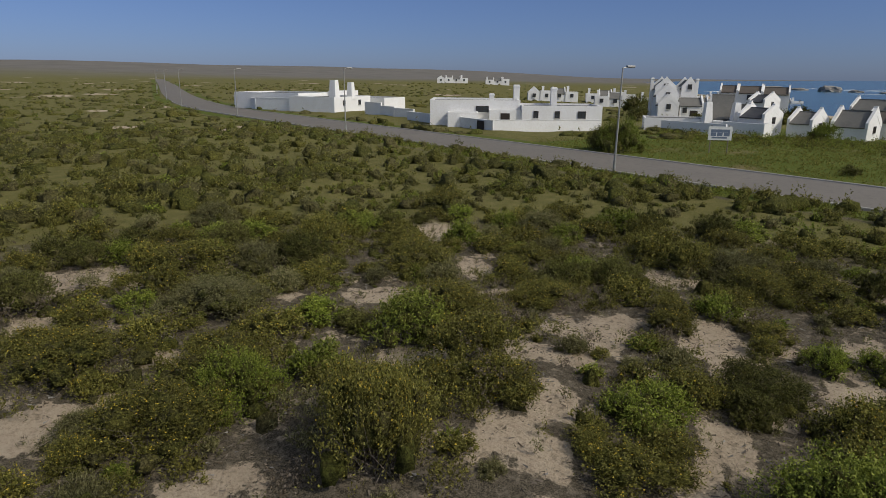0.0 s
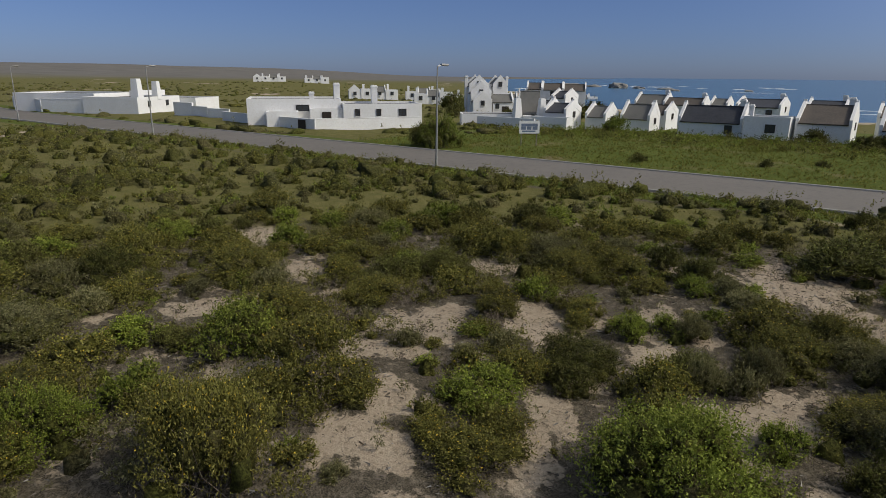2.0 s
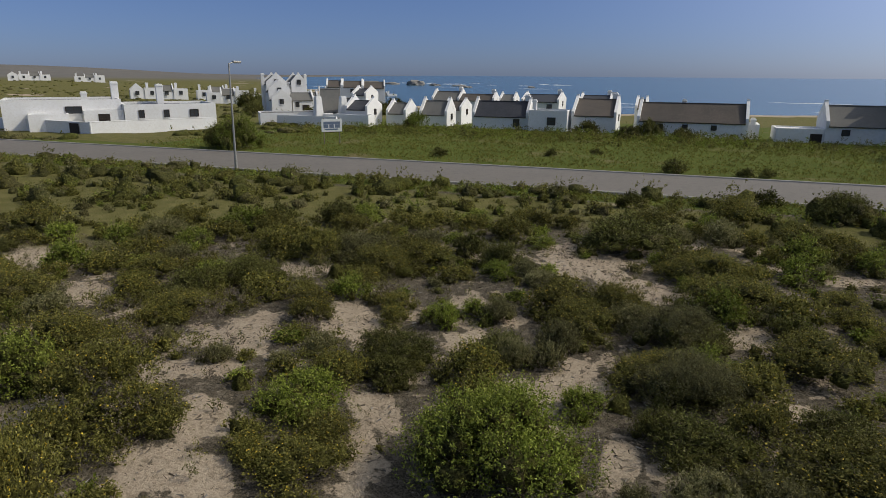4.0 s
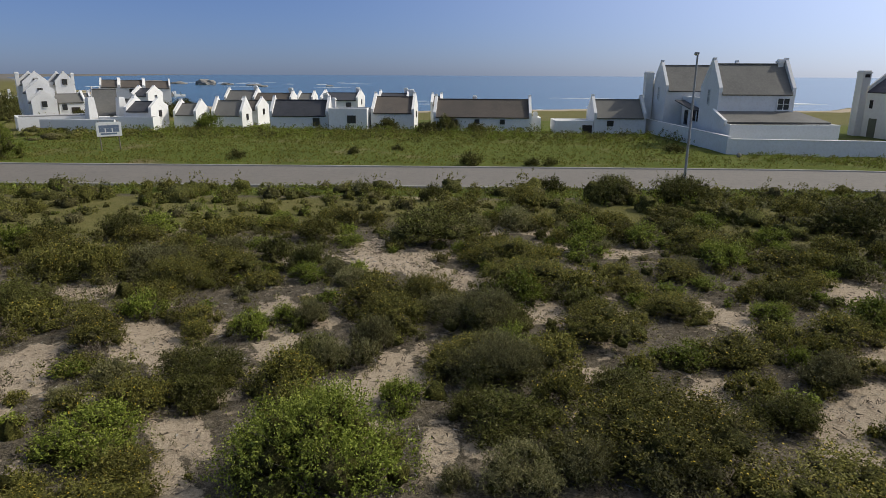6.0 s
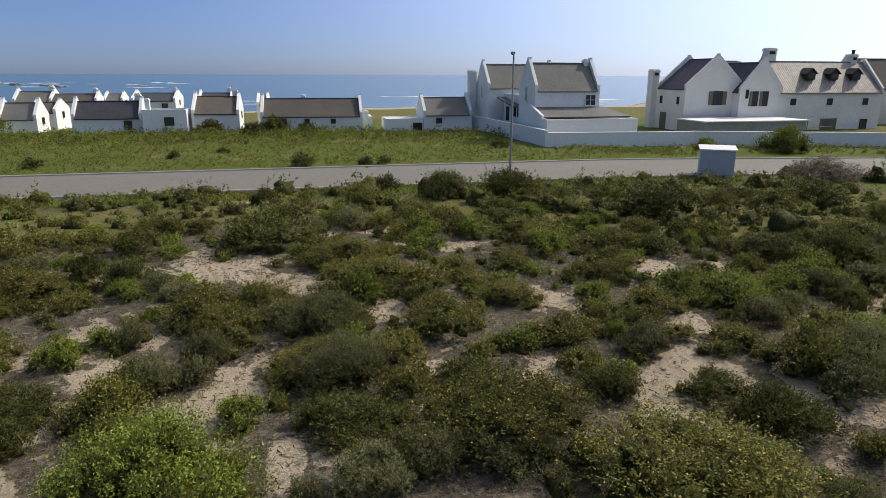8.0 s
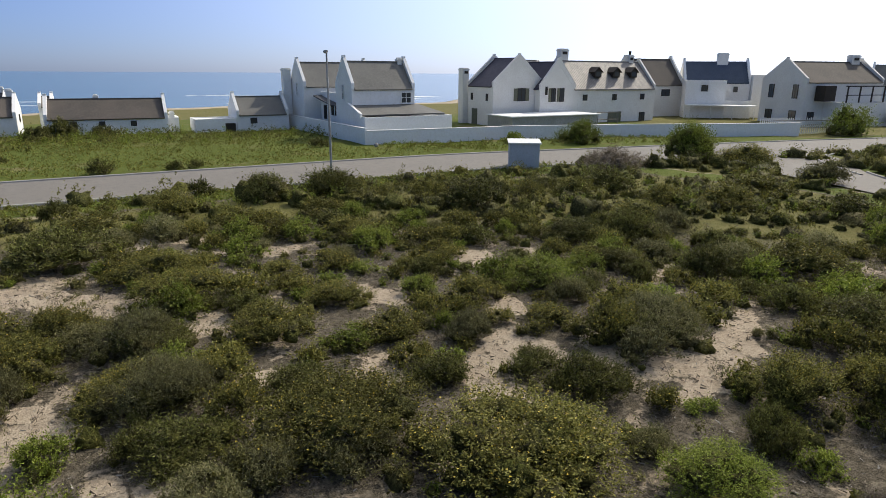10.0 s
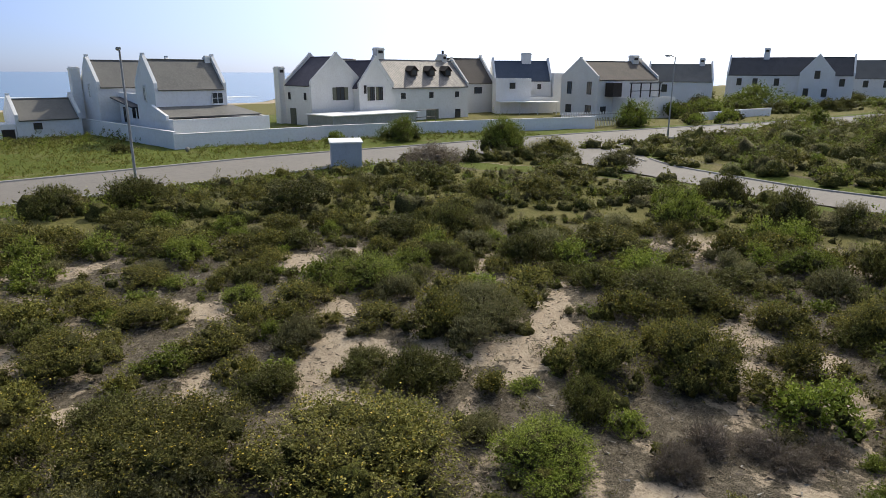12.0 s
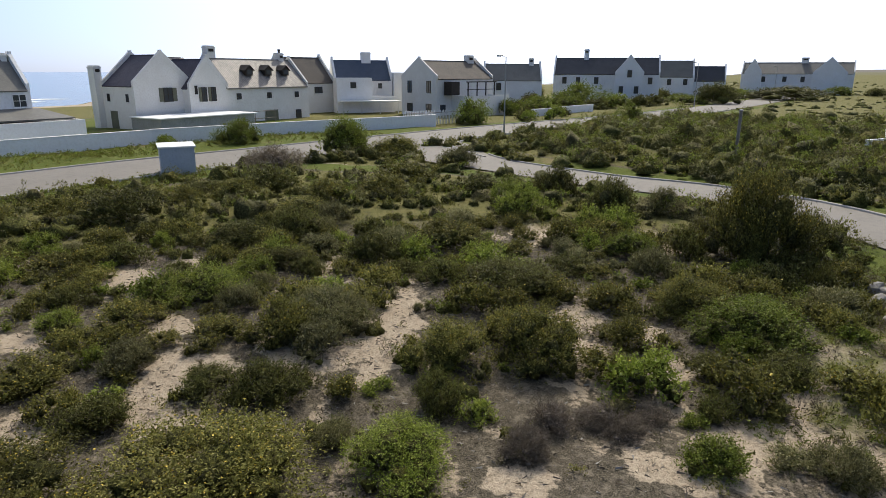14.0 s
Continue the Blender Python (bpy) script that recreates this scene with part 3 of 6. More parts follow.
ground = raw_mesh("ground", verts, quads, [M_GROUND])
tagged(ground, "pale dune sand with leaf litter and patchy green cover", "ground", kind="structure")
ground.data.polygons.foreach_set("use_smooth", np.ones(len(ground.data.polygons), bool))
# cover: red = sand, green = short grass, blue = far scrub, alpha = painted distance haze
red = np.zeros(gx.shape)
red[rr < 90] = is_bare(gx[rr < 90], gy[rr < 90]) * smooth(46, 34, rr[rr < 90])
main_side = gy - np.interp(gx, [-664, -215, -154, -125, 26, 50, 80, 120, 260], [171, 60, 46.5, 42, 41.3, 37.4, 31, 22, 8])
green_c = smooth(0, 1.5, main_side) * smooth(130, 95, rr) * (gx > -45) * smooth(75, 60, gx)
green_c = np.maximum(green_c, smooth(4.6, 1.8, dr) * (dr > 0) * 0.85)
green_c = np.maximum(green_c, smooth(1.2, -0.6, gy) * smooth(11.5, 14.5, gx) * smooth(34, 28, gx) * 0.5)
blue_c = np.maximum(smooth(20, 33, rr) * (0.7 + 0.3 * smooth(42, 75, rr)) * (1 - green_c), 0)
beach = smooth(9, 4, np.abs(gy - coast(gx))) * (rr > 100)
tracks = smooth(0.85, 1.1, waves(gx, gy, 60, 51) * 0.9 + 0.5 * waves(gx, gy, 17, 52)) * (rr > 60) * (gx < -60) * (rr < 900)
red = np.maximum(np.maximum(red, beach), tracks)
blue_c = blue_c * (1 - tracks)
red = np.maximum(red, smooth(0.8, 0.2, dr) * (dr > -0.5) * 0.7)
blue_c = blue_c * (1 - beach)
green_c = green_c * (1 - beach)
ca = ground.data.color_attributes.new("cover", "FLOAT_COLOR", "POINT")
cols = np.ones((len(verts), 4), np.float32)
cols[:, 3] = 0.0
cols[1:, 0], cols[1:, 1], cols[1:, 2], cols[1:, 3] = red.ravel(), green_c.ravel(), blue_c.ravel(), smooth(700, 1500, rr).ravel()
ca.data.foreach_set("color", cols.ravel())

sea_r = np.array([60, 140, 260, 500, 900, 1700, 3000, 4600.0])
rr2, aa2 = np.meshgrid(sea_r, np.linspace(-1.5, 2.0, 61), indexing="ij")
sv = np.stack([rr2 * np.sin(aa2), rr2 * np.cos(aa2), 0 * rr2 + SEA], -1).reshape(-1, 3)
i, j = np.meshgrid(np.arange(len(sea_r) - 1), np.arange(60), indexing="ij")
water = raw_mesh("water", sv, np.stack([i * 61 + j, (i + 1) * 61 + j, (i + 1) * 61 + j + 1, i * 61 + j + 1], -1).reshape(-1, 4)[:, ::-1], [M_SEA])
tagged(water, "deep blue sea with small ripples", "water", kind="structure")


def mouth(x, y):
    """How much the side road widens where it meets the main one."""
    return 6.5 * float(smooth(19.0, 35.0, y)) if x > 30 else 0.0


def ribbon(name, line, left, right, z, mat, label, cat, flare=None):
    """A strip along a line, from left to right of it, laid on the ground."""
    vs, fs = [], []
    n = len(line)
    cuts = [left + (right - left) * k / 4 for k in range(5)]
    pts = np.array([p[:2] for p in line])
    d = np.gradient(pts, axis=0)
    d /= np.linalg.norm(d, axis=1)[:, None]
    for (x, y), (dx, dy) in zip(pts, d):
        lift = z + 0.0006 * max(0, math.hypot(x, y) - 120)
        zc = ground_z(x, y)
        extra = 1 + flare(x, y) / right if flare else 1.0
        for c in [q * extra if q > 0 else q for q in cuts]:
            vs.append((x - dy * c, y + dx * c, zc + lift + 0.05 * (1 - min(1.0, abs(c) / extra / max(abs(left), abs(right))) ** 2)))
    for k in range(n - 1):
        for c in range(4):
            fs.append((k * 5 + c, k * 5 + c + 1, (k + 1) * 5 + c + 1, (k + 1) * 5 + c))
    ob = raw_mesh(name, vs, np.array(fs)[:, ::-1], [mat])
    return tagged(ob, label, cat, kind="structure")


ribbon("road", MAIN_LINE, -MAIN_W, MAIN_W, 0.03, M_TAR, "worn grey tar road with faded patches", "road")
ribbon("side_road", SIDE_LINE, -SIDE_W, SIDE_W, 0.036, M_TAR, "worn grey tar side road", "road", mouth)


def kerb_line(line, off, keep, label, flare=None):
    """Kerb stones along a line: one long low concrete edge with a rounded top."""
    pts = np.array([p[:2] for p in line])
    d = np.gradient(pts, axis=0)
    d /= np.linalg.norm(d, axis=1)[:, None]
    wide = np.array([off + (flare(x, y) if flare else 0) for x, y in pts])
    pts = pts + np.stack([-d[:, 1], d[:, 0]], 1) * wide[:, None]
    nrm = np.stack([-d[:, 1], d[:, 0]], 1)
    vs, fs = [], []
    prof = [(-0.09, -0.1), (-0.09, 0.10), (-0.05, 0.13), (0.06, 0.13), (0.09, 0.10), (0.09, -0.1)]
    run = 0
    for p, nn in zip(pts, nrm):
        if not keep(*p):
            run = 0
            continue
        z = ground_z(*p)
        vs += [(p[0] + nn[0] * a, p[1] + nn[1] * a, z + h) for a, h in prof]
        if run:
            b0 = len(vs) - 12
            fs += [(b0 + k, b0 + k + 1, b0 + 6 + k + 1, b0 + 6 + k) for k in range(5)]
        run = 1
    ob = raw_mesh("kerb", vs, np.array(fs), [M_KERB])
    return tagged(ob, label, "kerb", kind="structure")


kerb_line(MAIN_LINE, MAIN_W + 0.05, lambda x, y: -160 < x < 130, "pale concrete kerb along the road")
kerb_line(MAIN_LINE, -MAIN_W - 0.05, lambda x, y: -160 < x < 36 or 63 < x < 130, "low concrete kerb along the road")
kerb_line(SIDE_LINE, SIDE_W + 0.05, lambda x, y: y < 24.0, "pale concrete kerb round the corner of the side road", mouth)

kerb_line(bent([(45.6, 23.4), (47.3, 25.6), (48.9, 27.6), (50.6, 29.3), (53.5, 30.6), (58.0, 31.1), (63.0, 30.9)], 0.5), 0.0, lambda x, y: True, "pale concrete kerb round the nose of the junction")

# ---- buildings ----


def slab(bm, a, b, c, d, t):
    """A thin plate with top corners a, b, c, d and thickness t along its normal."""
    p = [Vector(v) for v in (a, b, c, d)]
    n = (p[1] - p[0]).cross(p[3] - p[0]).normalized()
    if n.z < 0:
        n = -n
    top = [bm.verts.new(v) for v in p]
    low = [bm.verts.new(v - n * t) for v in p]
    bm.faces.new(top)
    bm.faces.new(low[::-1])
    for i in range(4):
        bm.faces.new((top[(i + 1) % 4], top[i], low[i], low[(i + 1) % 4]))
    bmesh.ops.recalc_face_normals(bm, faces=bm.faces[:])
    return bm


def moved(bm, m):
    bmesh.ops.transform(bm, matrix=m, verts=bm.verts[:])
    return bm


def gable_block(parent, cx, cy, yaw, length, width, base, eave, ridge, wall, roof, parapets=(True, True), ribs=0.0):
    """Walls, two roof slopes and raised gable copings, with the ridge along the block's own x."""
    m = pose(cx, cy, 0, 0, 0, yaw)
    h, w = length / 2, width / 2
    part("wall", moved(prism(bmesh.new(), [(-w, base), (w, base), (w, eave), (0, ridge - 0.15), (-w, eave)], length, -h), m), wall, parent)
    over = 0.22
    fall = (ridge - eave) / w
    for s in (-1, 1):
        x0, x1 = -h + (0.28 if parapets[0] else -0.2), h - (0.28 if parapets[1] else -0.2)
        lo = (s * (w + over), eave - over * fall + 0.05)
        bm = bmesh.new()
        if not ribs:
            slab(bm, (x0, 0, ridge), (x1, 0, ridge), (x1, *lo), (x0, *lo), 0.14)
        else:
            n = int((x1 - x0) / ribs) * 4
            rows = []
            for k in range(n + 1):
                xr, lift = x0 + (x1 - x0) * k / n, (0.0, 0.0, 0.025, 0.025)[k % 4]
                rows.append([bm.verts.new(q) for q in ((xr, 0, ridge + lift), (xr, lo[0], lo[1] + lift), (xr, lo[0], lo[1] - 0.14), (xr, 0, ridge - 0.14))])
            for r0, r1 in zip(rows[:-1], rows[1:]):
                for q in range(4):
                    bm.faces.new((r0[q], r0[(q + 1) % 4], r1[(q + 1) % 4], r1[q]))
            bm.faces.new(rows[0])
            bm.faces.new(rows[-1][::-1])
            bmesh.ops.recalc_face_normals(bm, faces=bm.faces[:])
        part("roof_slope", moved(bm, m), roof, parent)
    bm = bmesh.new()
    box(bm, -h + 0.28, -0.09, ridge - 0.04, h - 0.28, 0.09, ridge + 0.07, 0.03)
    part("ridge_cap", moved(bm, m), roof, parent)
    for s, there in zip((-1, 1), parapets):
        if not there:
            continue
        bm = bmesh.new()
        xa, xb = (-h - 0.02, -h + 0.3) if s < 0 else (h - 0.3, h + 0.02)
        up = 0.42
        poly = [(-w - 0.02, eave - 0.35), (-w - 0.02, eave + up), (-0.16, ridge + up), (-0.16, ridge + up + 0.16), (0.16, ridge + up + 0.16), (0.16, ridge + up), (w + 0.02, eave + up), (w + 0.02, eave - 0.35), (0, ridge - 0.35)]
        a = [bm.verts.new((xa, y, z)) for y, z in poly]
        b = [bm.verts.new((xb, y, z)) for y, z in poly]
        n = len(poly)
        for side, flip in ((a, False), (b, True)):
            for q in ((0, 1, 2, 8), (2, 3, 4, 5), (2, 5, 8), (5, 6, 7, 8)):
                f = [side[k] for k in q]
                bm.faces.new(f[::-1] if flip else f)
        for k in range(n):
            bm.faces.new((a[(k + 1) % n], a[k], b[k], b[(k + 1) % n]))
        bmesh.ops.recalc_face_normals(bm, faces=bm.faces[:])
        part("gable_coping", moved(bm, m), wall, parent)


def flat_block(parent, x0, y0, x1, y1, base, top, wall, roof=None, yaw=0, rim=0.25):
    """A flat-roofed block: walls with a raised rim and the roof sunk behind it."""
    m = pose((x0 + x1) / 2, (y0 + y1) / 2, 0, 0, 0, yaw)
    w, d = abs(x1 - x0) / 2, abs(y1 - y0) / 2
    part("wall", moved(box_bm(-w, -d, base, w, d, top - rim - 0.12), m), wall, parent)
    bm = bmesh.new()
    t = 0.24
    for b in ((-w, -d, w, -d + t), (-w, d - t, w, d), (-w, -d + t, -w + t, d - t), (w - t, -d + t, w, d - t)):
        box(bm, b[0], b[1], top - rim - 0.12, b[2], b[3], top)
    part("parapet", moved(bm, m), wall, parent)
    part("flat_roof", moved(box_bm(-w + t, -d + t, top - rim - 0.12, w - t, d - t, top - rim), m), roof or M_GREYROOF, parent)


def chimney(parent, x, y, z0, z1, w, d, mat, pot=True):
    bm = bmesh.new()
    box(bm, x - w / 2, y - d / 2, z0, x + w / 2, y + d / 2, z1 - 0.18, 0.03)
    box(bm, x - w / 2 - 0.06, y - d / 2 - 0.06, z1 - 0.32, x + w / 2 + 0.06, y + d / 2 + 0.06, z1 - 0.14, 0.03)
    box(bm, x - w / 2 + 0.03, y - d / 2 + 0.03, z1 - 0.14, x + w / 2 - 0.03, y + d / 2 - 0.03, z1, 0.04)
    ch = part("chimney", bm, mat, parent)
    if pot:
        part("flue", box_bm(x - w * 0.28, y - d / 2 - 0.075, z1 - 0.75, x + w * 0.28, y - d / 2 - 0.01, z1 - 0.4), M_DARK, ch)


def window(parent, x, y, z, face, w, h, shutters=False, mat=None):
    """A window on a wall; face: the way it looks, degrees clockwise from +y. x, y, z: its middle on the wall."""
    m = pose(x, y, z, 0, 0, -face + 180)
    bm = bmesh.new()
    f = 0.07
    loops = []
    for yy, e in ((0.02, f), (-0.075, f), (-0.075, 0.0), (0.02, 0.0)):
        loops.append([bm.verts.new((sx * (w / 2 + e), yy, sz * (h / 2 + e))) for sx, sz in ((-1, -1), (1, -1), (1, 1), (-1, 1))])
    for k in range(4):
        for q in range(4):
            bm.faces.new((loops[k][q], loops[k][(q + 1) % 4], loops[(k + 1) % 4][(q + 1) % 4], loops[(k + 1) % 4][q]))
    bmesh.ops.recalc_face_normals(bm, faces=bm.faces[:])
    win = part("window", moved(bm, m), mat or M_DARK, parent)
    part("glazing_bar", moved(box_bm(-0.025, -0.07, -h / 2 + 0.002, 0.025, 0.015, h / 2 - 0.002), m), mat or M_DARK, win)
    part("glazing_bar", moved(box_bm(-w / 2 + 0.002, -0.065, -0.02, w / 2 - 0.002, 0.01, 0.025), m), mat or M_DARK, win)
    part("pane", moved(box_bm(-w / 2, -0.035, -h / 2, w / 2, -0.012, h / 2), m), M_GLASS, win)
    part("sill", moved(box_bm(-w / 2 - 0.12, -0.12, -h / 2 - f - 0.07, w / 2 + 0.12, 0.02, -h / 2 - f - 0.004), m), M_WHITE, win)
    if shutters:
        for s in (-1, 1):
            bm = bmesh.new()
            c = s * (w / 2 + f + w / 4 + 0.02)
            box(bm, c - w / 4, -0.06, -h / 2 - 0.03, c + w / 4, -0.015, h / 2 + 0.03)
            for k in range(5):
                zz = -h / 2 + (k + 0.5) * h / 5
                box(bm, c - w / 4 + 0.05, -0.08, zz - h / 14, c + w / 4 - 0.05, -0.06, zz + h / 14)
            part("shutter", moved(bm, m), M_SHUTTER, win)


def door(parent, x, y, z, face, w, h, mat=None):
    m = pose(x, y, z, 0, 0, -face + 180)
    bm = bmesh.new()
    box(bm, -w / 2, -0.05, 0, w / 2, 0.02, h)
    for k in range(4):
        box(bm, -w / 2 + (k + 0.12) * w / 4, -0.07, 0.1, -w / 2 + (k + 0.88) * w / 4, -0.05, h - 0.1)
    part("door", moved(bm, m), mat or M_DARK, parent)


def boundary_wall(name, points, heights, thick, mat, label):
    """A plastered garden wall along points, with a rounded coping."""
    ob = thing(name, 0, 0, 0, 0, label, "garden wall")
    for (p, q), h in zip(zip(points[:-1], points[1:]), heights):
        a, b = Vector((*p, 0)), Vector((*q, 0))
        d = b - a
        yaw = math.degrees(math.atan2(d.y, d.x))
        z0 = min(ground_z(*p), ground_z(*q)) - 0.3
        z1 = (ground_z(*p) + ground_z(*q)) / 2 + h
        m = pose((a.x + b.x) / 2, (a.y + b.y) / 2, 0, 0, 0, yaw)
        bm = box_bm(-d.length / 2 - thick / 2, -thick / 2, z0, d.length / 2 + thick / 2, thick / 2, z1)
        box(bm, -d.length / 2 - thick / 2 - 0.03, -thick / 2 - 0.03, z1, d.length / 2 + thick / 2 + 0.03, thick / 2 + 0.03, z1 + 0.07, 0.025)
        part("wall_panel", moved(bm, m), mat, ob)
    return ob


# double-gabled white house by the grass field
bh = thing("white_gabled_house", 0, 0, 0, 0, "two-storey white plastered house with grey roofs and steep parapet gables", "house")
gable_block(bh, 27.7, 63.6, 0, 7.0, 4.6, -0.3, 5.0, 7.55, M_WHITE, M_GREYROOF)
gable_block(bh, 27.2, 75.4, 0, 8.6, 5.2, -0.5, 5.0, 7.55, M_WHITE, M_GREYROOF)
flat_block(bh, 24.8, 65.9, 31.0, 72.6, -0.3, 4.3, M_WHITE)
bm = bmesh.new()
slab(bm, (23.8, 66.4, 3.1), (23.8, 72.2, 3.9), (24.9, 72.2, 3.9), (24.9, 66.4, 3.1), 0.12)
part("lean_to_roof", bm, M_SLATE, bh)
flat_block(bh, 23.9, 57.2, 33.4, 61.3, -0.2, 2.35, M_WHITE, M_GREYROOF, rim=0.12)
bm = bmesh.new()
slab(bm, (24.0, 61.35, 3.3), (31.6, 61.35, 3.3), (33.2, 58.3, 2.5), (24.0, 58.3, 2.5), 0.12)
part("lean_to_roof", bm, M_GREYROOF, bh)
bm = prism(bmesh.new(), [(58.2, 2.2), (61.35, 2.2), (61.35, 3.5), (58.2, 2.65)], 0.25, 23.75)
part("side_coping", bm, M_WHITE, bh)
chimney(bh, 22.3, 77.6, -0.5, 6.9, 0.9, 1.0, M_WHITE, False)
chimney(bh, 30.5, 63.6, 6.8, 8.0, 0.5, 0.5, M_WHITE, False)
window(bh, 24.18, 63.6, 4.5, 270, 0.42, 1.35, False, M_WHITE)
window(bh, 22.88, 75.2, 4.5, 270, 0.42, 1.35, False, M_WHITE)
window(bh, 30.2, 61.28, 3.95, 180, 1.05, 1.0, False, M_WHITE)
window(bh, 24.78, 67.4, 2.4, 270, 0.5, 0.9)
window(bh, 24.78, 68.6, 2.4, 270, 0.5, 0.9)
window(bh, 24.78, 71.0, 2.1, 270, 0.7, 1.4)

boundary_wall("garden_wall", [(22.4, 77), (23.1, 55.3), (37.5, 53.9), (50, 50.2), (63.4, 45.2), (70, 43.3)], [1.5, 1.25, 1.25, 1.3, 1.4], 0.25, M_WHITE, "low white plastered garden wall along the verge")

# small cottage with a walled yard
wc = thing("white_cottage", 0, 0, 0, 0, "small white cottage with a grey roof and parapet gable", "cottage")
gable_block(wc, 18.6, 77.0, 0, 5.9, 4.6, -0.6, 1.85, 3.7, M_WHITE, M_GREYROOF)
window(wc, 17.5, 74.68, 1.1, 180, 0.6, 0.5)
flat_block(wc, 11.2, 74.7, 15.6, 78.5, -0.6, 1.4, M_WHITE, M_WHITE, rim=0.1)
door(wc, 14.9, 74.69, -0.2, 180, 1.1, 1.1)

# long low cottage
lc = thing("long_cottage", 3.0, 79.4, 0, -3, "long low white cottage with a dark grey roof", "cottage")
gable_block(lc, 0, 0, 0, 11.6, 5.2, -0.9, 1.7, 3.55, M_WHITE, M_THATCH)
for x in (-3.2, -0.6, 2.4):
    window(lc, x, -2.62, 1.05, 180, 0.45, 0.42)
flat_block(lc, 5.4, -1.6, 7.0, 2.4, -0.9, 1.5, M_WHITE)
chimney(lc, 6.3, -1.3, -0.9, 2.2, 0.5, 0.5, M_WHITE, False)
chimney(lc, -1.0, 0.4, 3.2, 4.0, 0.45, 0.45, M_WHITE, False)

# large house with tin roof, dormers and three gables
h2 = thing("tin_roofed_house", 0, 0, 0, 0, "two-storey white house with weathered tin roofs, dark dormers and shuttered windows", "house")
gable_block(h2, 49.5, 71.0, 90, 6.0, 7.9, -0.3, 4.95, 8.3, M_CREAM, M_PURPLE)
gable_block(h2, 54.9, 70.2, 90, 6.8, 5.8, -0.3, 4.65, 7.9, M_CREAM, M_PURPLE, (True, False))
gable_block(h2, 65.0, 70.4, 0, 15.4, 7.0, -0.3, 4.6, 8.1, M_CREAM, M_TIN, (True, True), 0.3)
gable_block(h2, 54.0, 75.4, 0, 8.0, 6.6, -0.3, 4.6, 8.2, M_CREAM, M_TIN, (False, False), 0.3)
chimney(h2, 45.3, 74.7, -0.3, 7.1, 0.9, 1.2, M_CREAM)
chimney(h2, 58.6, 70.8, 7.6, 9.7, 1.35, 0.9, M_CREAM)
chimney(h2, 70.9, 70.6, 7.6, 9.1, 0.9, 0.8, M_CREAM)
part("cowl", tube(bmesh.new(), (70.9, 70.6, 9.0), (70.9, 70.6, 9.6), 0.16, 0.2, 8), M_DARK, h2)


def dormer(parent, x, y, z):
    """A small dark dormer with its own pitched roof and a glazed front."""
    bm = bmesh.new()
    prism(bm, [(-0.6, -0.55), (0.6, -0.55), (0.6, 0.25), (0, 0.7), (-0.6, 0.25)], 1.5, 0)
    d = part("dormer", moved(bm, pose(x, y, z, 0, 0, 90)), M_DARK, parent, "dark timber dormer")
    part("pane", box_bm(x - 0.38, y - 0.03, z - 0.4, x + 0.38, y - 0.004, z + 0.2), M_GLASS, d)
    for s in (-1, 1):
        bm = bmesh.new()
        slab(bm, (x, y - 0.15, z + 0.85), (x, y + 1.5, z + 0.85), (x + s * 0.85, y + 1.5, z + 0.15), (x + s * 0.85, y - 0.15, z + 0.15), 0.07)
        part("dormer_roof", bm, M_DARK, d)


for x in (62.6, 66.0, 69.3):
    dormer(h2, x, 67.9, 6.5)
dormer(h2, 53.4, 73.6, 6.9)
window(h2, 49.9, 67.98, 3.8, 180, 1.1, 1.5, True)
for x in (54.1, 55.5):
    window(h2, x, 66.78, 3.75, 180, 0.62, 1.6)
    part("shutter", box_bm(x - 0.78, 66.7, 2.9, x - 0.42, 66.76, 4.6), M_SHUTTER, h2)
window(h2, 52.95, 66.78, 4.3, 180, 0.2, 0.9)
for x in (59.6, 64.9, 70.2):
    window(h2, x, 66.88, 3.35, 180, 0.6, 0.65)
window(h2, 70.4, 66.88, 0.55, 180, 0.9, 1.2)
door(h2, 65.2, 66.89, -0.2, 180, 2.3, 1.6, M_SHUTTER)
window(h2, 45.53, 69.3, 3.5, 270, 0.3, 0.75)
window(h2, 45.53, 72.9, 3.5, 270, 0.3, 0.75)
door(h2, 45.54, 72.2, -0.2, 270, 1.3, 2.2, M_SHUTTER)
flat_block(h2, 44.0, 61.5, 57.0, 66.7, -0.3, 1.5, M_GREYWALL, M_WHITE, rim=0.06)
part("canopy", box_bm(43.7, 61.2, 1.52, 57.4, 66.7, 1.64, 0.02), M_WHITE, h2)
bm = bmesh.new()
for x in (57.6, 59.3, 61.0):
    tube(bm, (x, 62.0, -0.2), (x, 62.0, 1.7), 0.05, 0.05, 6)
tube(bm, (57.4, 62.0, 1.7), (61.2, 62.0, 1.7), 0.05, 0.05, 6)
tube(bm, (57.4, 62.0, 0.8), (61.2, 62.0, 0.8), 0.05, 0.05, 6)
part("porch_frame", bm, M_TIMBER, h2)

# blue-roofed house
h3 = thing("blue_roofed_house", 0, 0, 0, 0, "white two-storey house with a blue roof between tall gable ends", "house")
H3 = pose(87.5, 69.0, 0, 0, 0, -40)
h3.matrix_world = H3
gable_block(h3, 0.6, 2.5, 0, 9.8, 5.6, -0.3, 5.3, 8.35, M_WHITE, M_BLUE)
flat_block(h3, -4.6, -4.0, 1.2, -0.4, -0.3, 5.55, M_WHITE)
flat_block(h3, 1.2, -3.4, 5.2, -0.35, -0.3, 2.6, M_WHITE)
flat_block(h3, 5.6, -1.2, 7.4, 5.0, -0.3, 6.4, M_WHITE)
chimney(h3, 1.6, 2.5, 7.8, 9.7, 1.6, 0.9, M_WHITE, False)
window(h3, -1.9, -4.02, 4.4, 180, 0.8, 0.8)
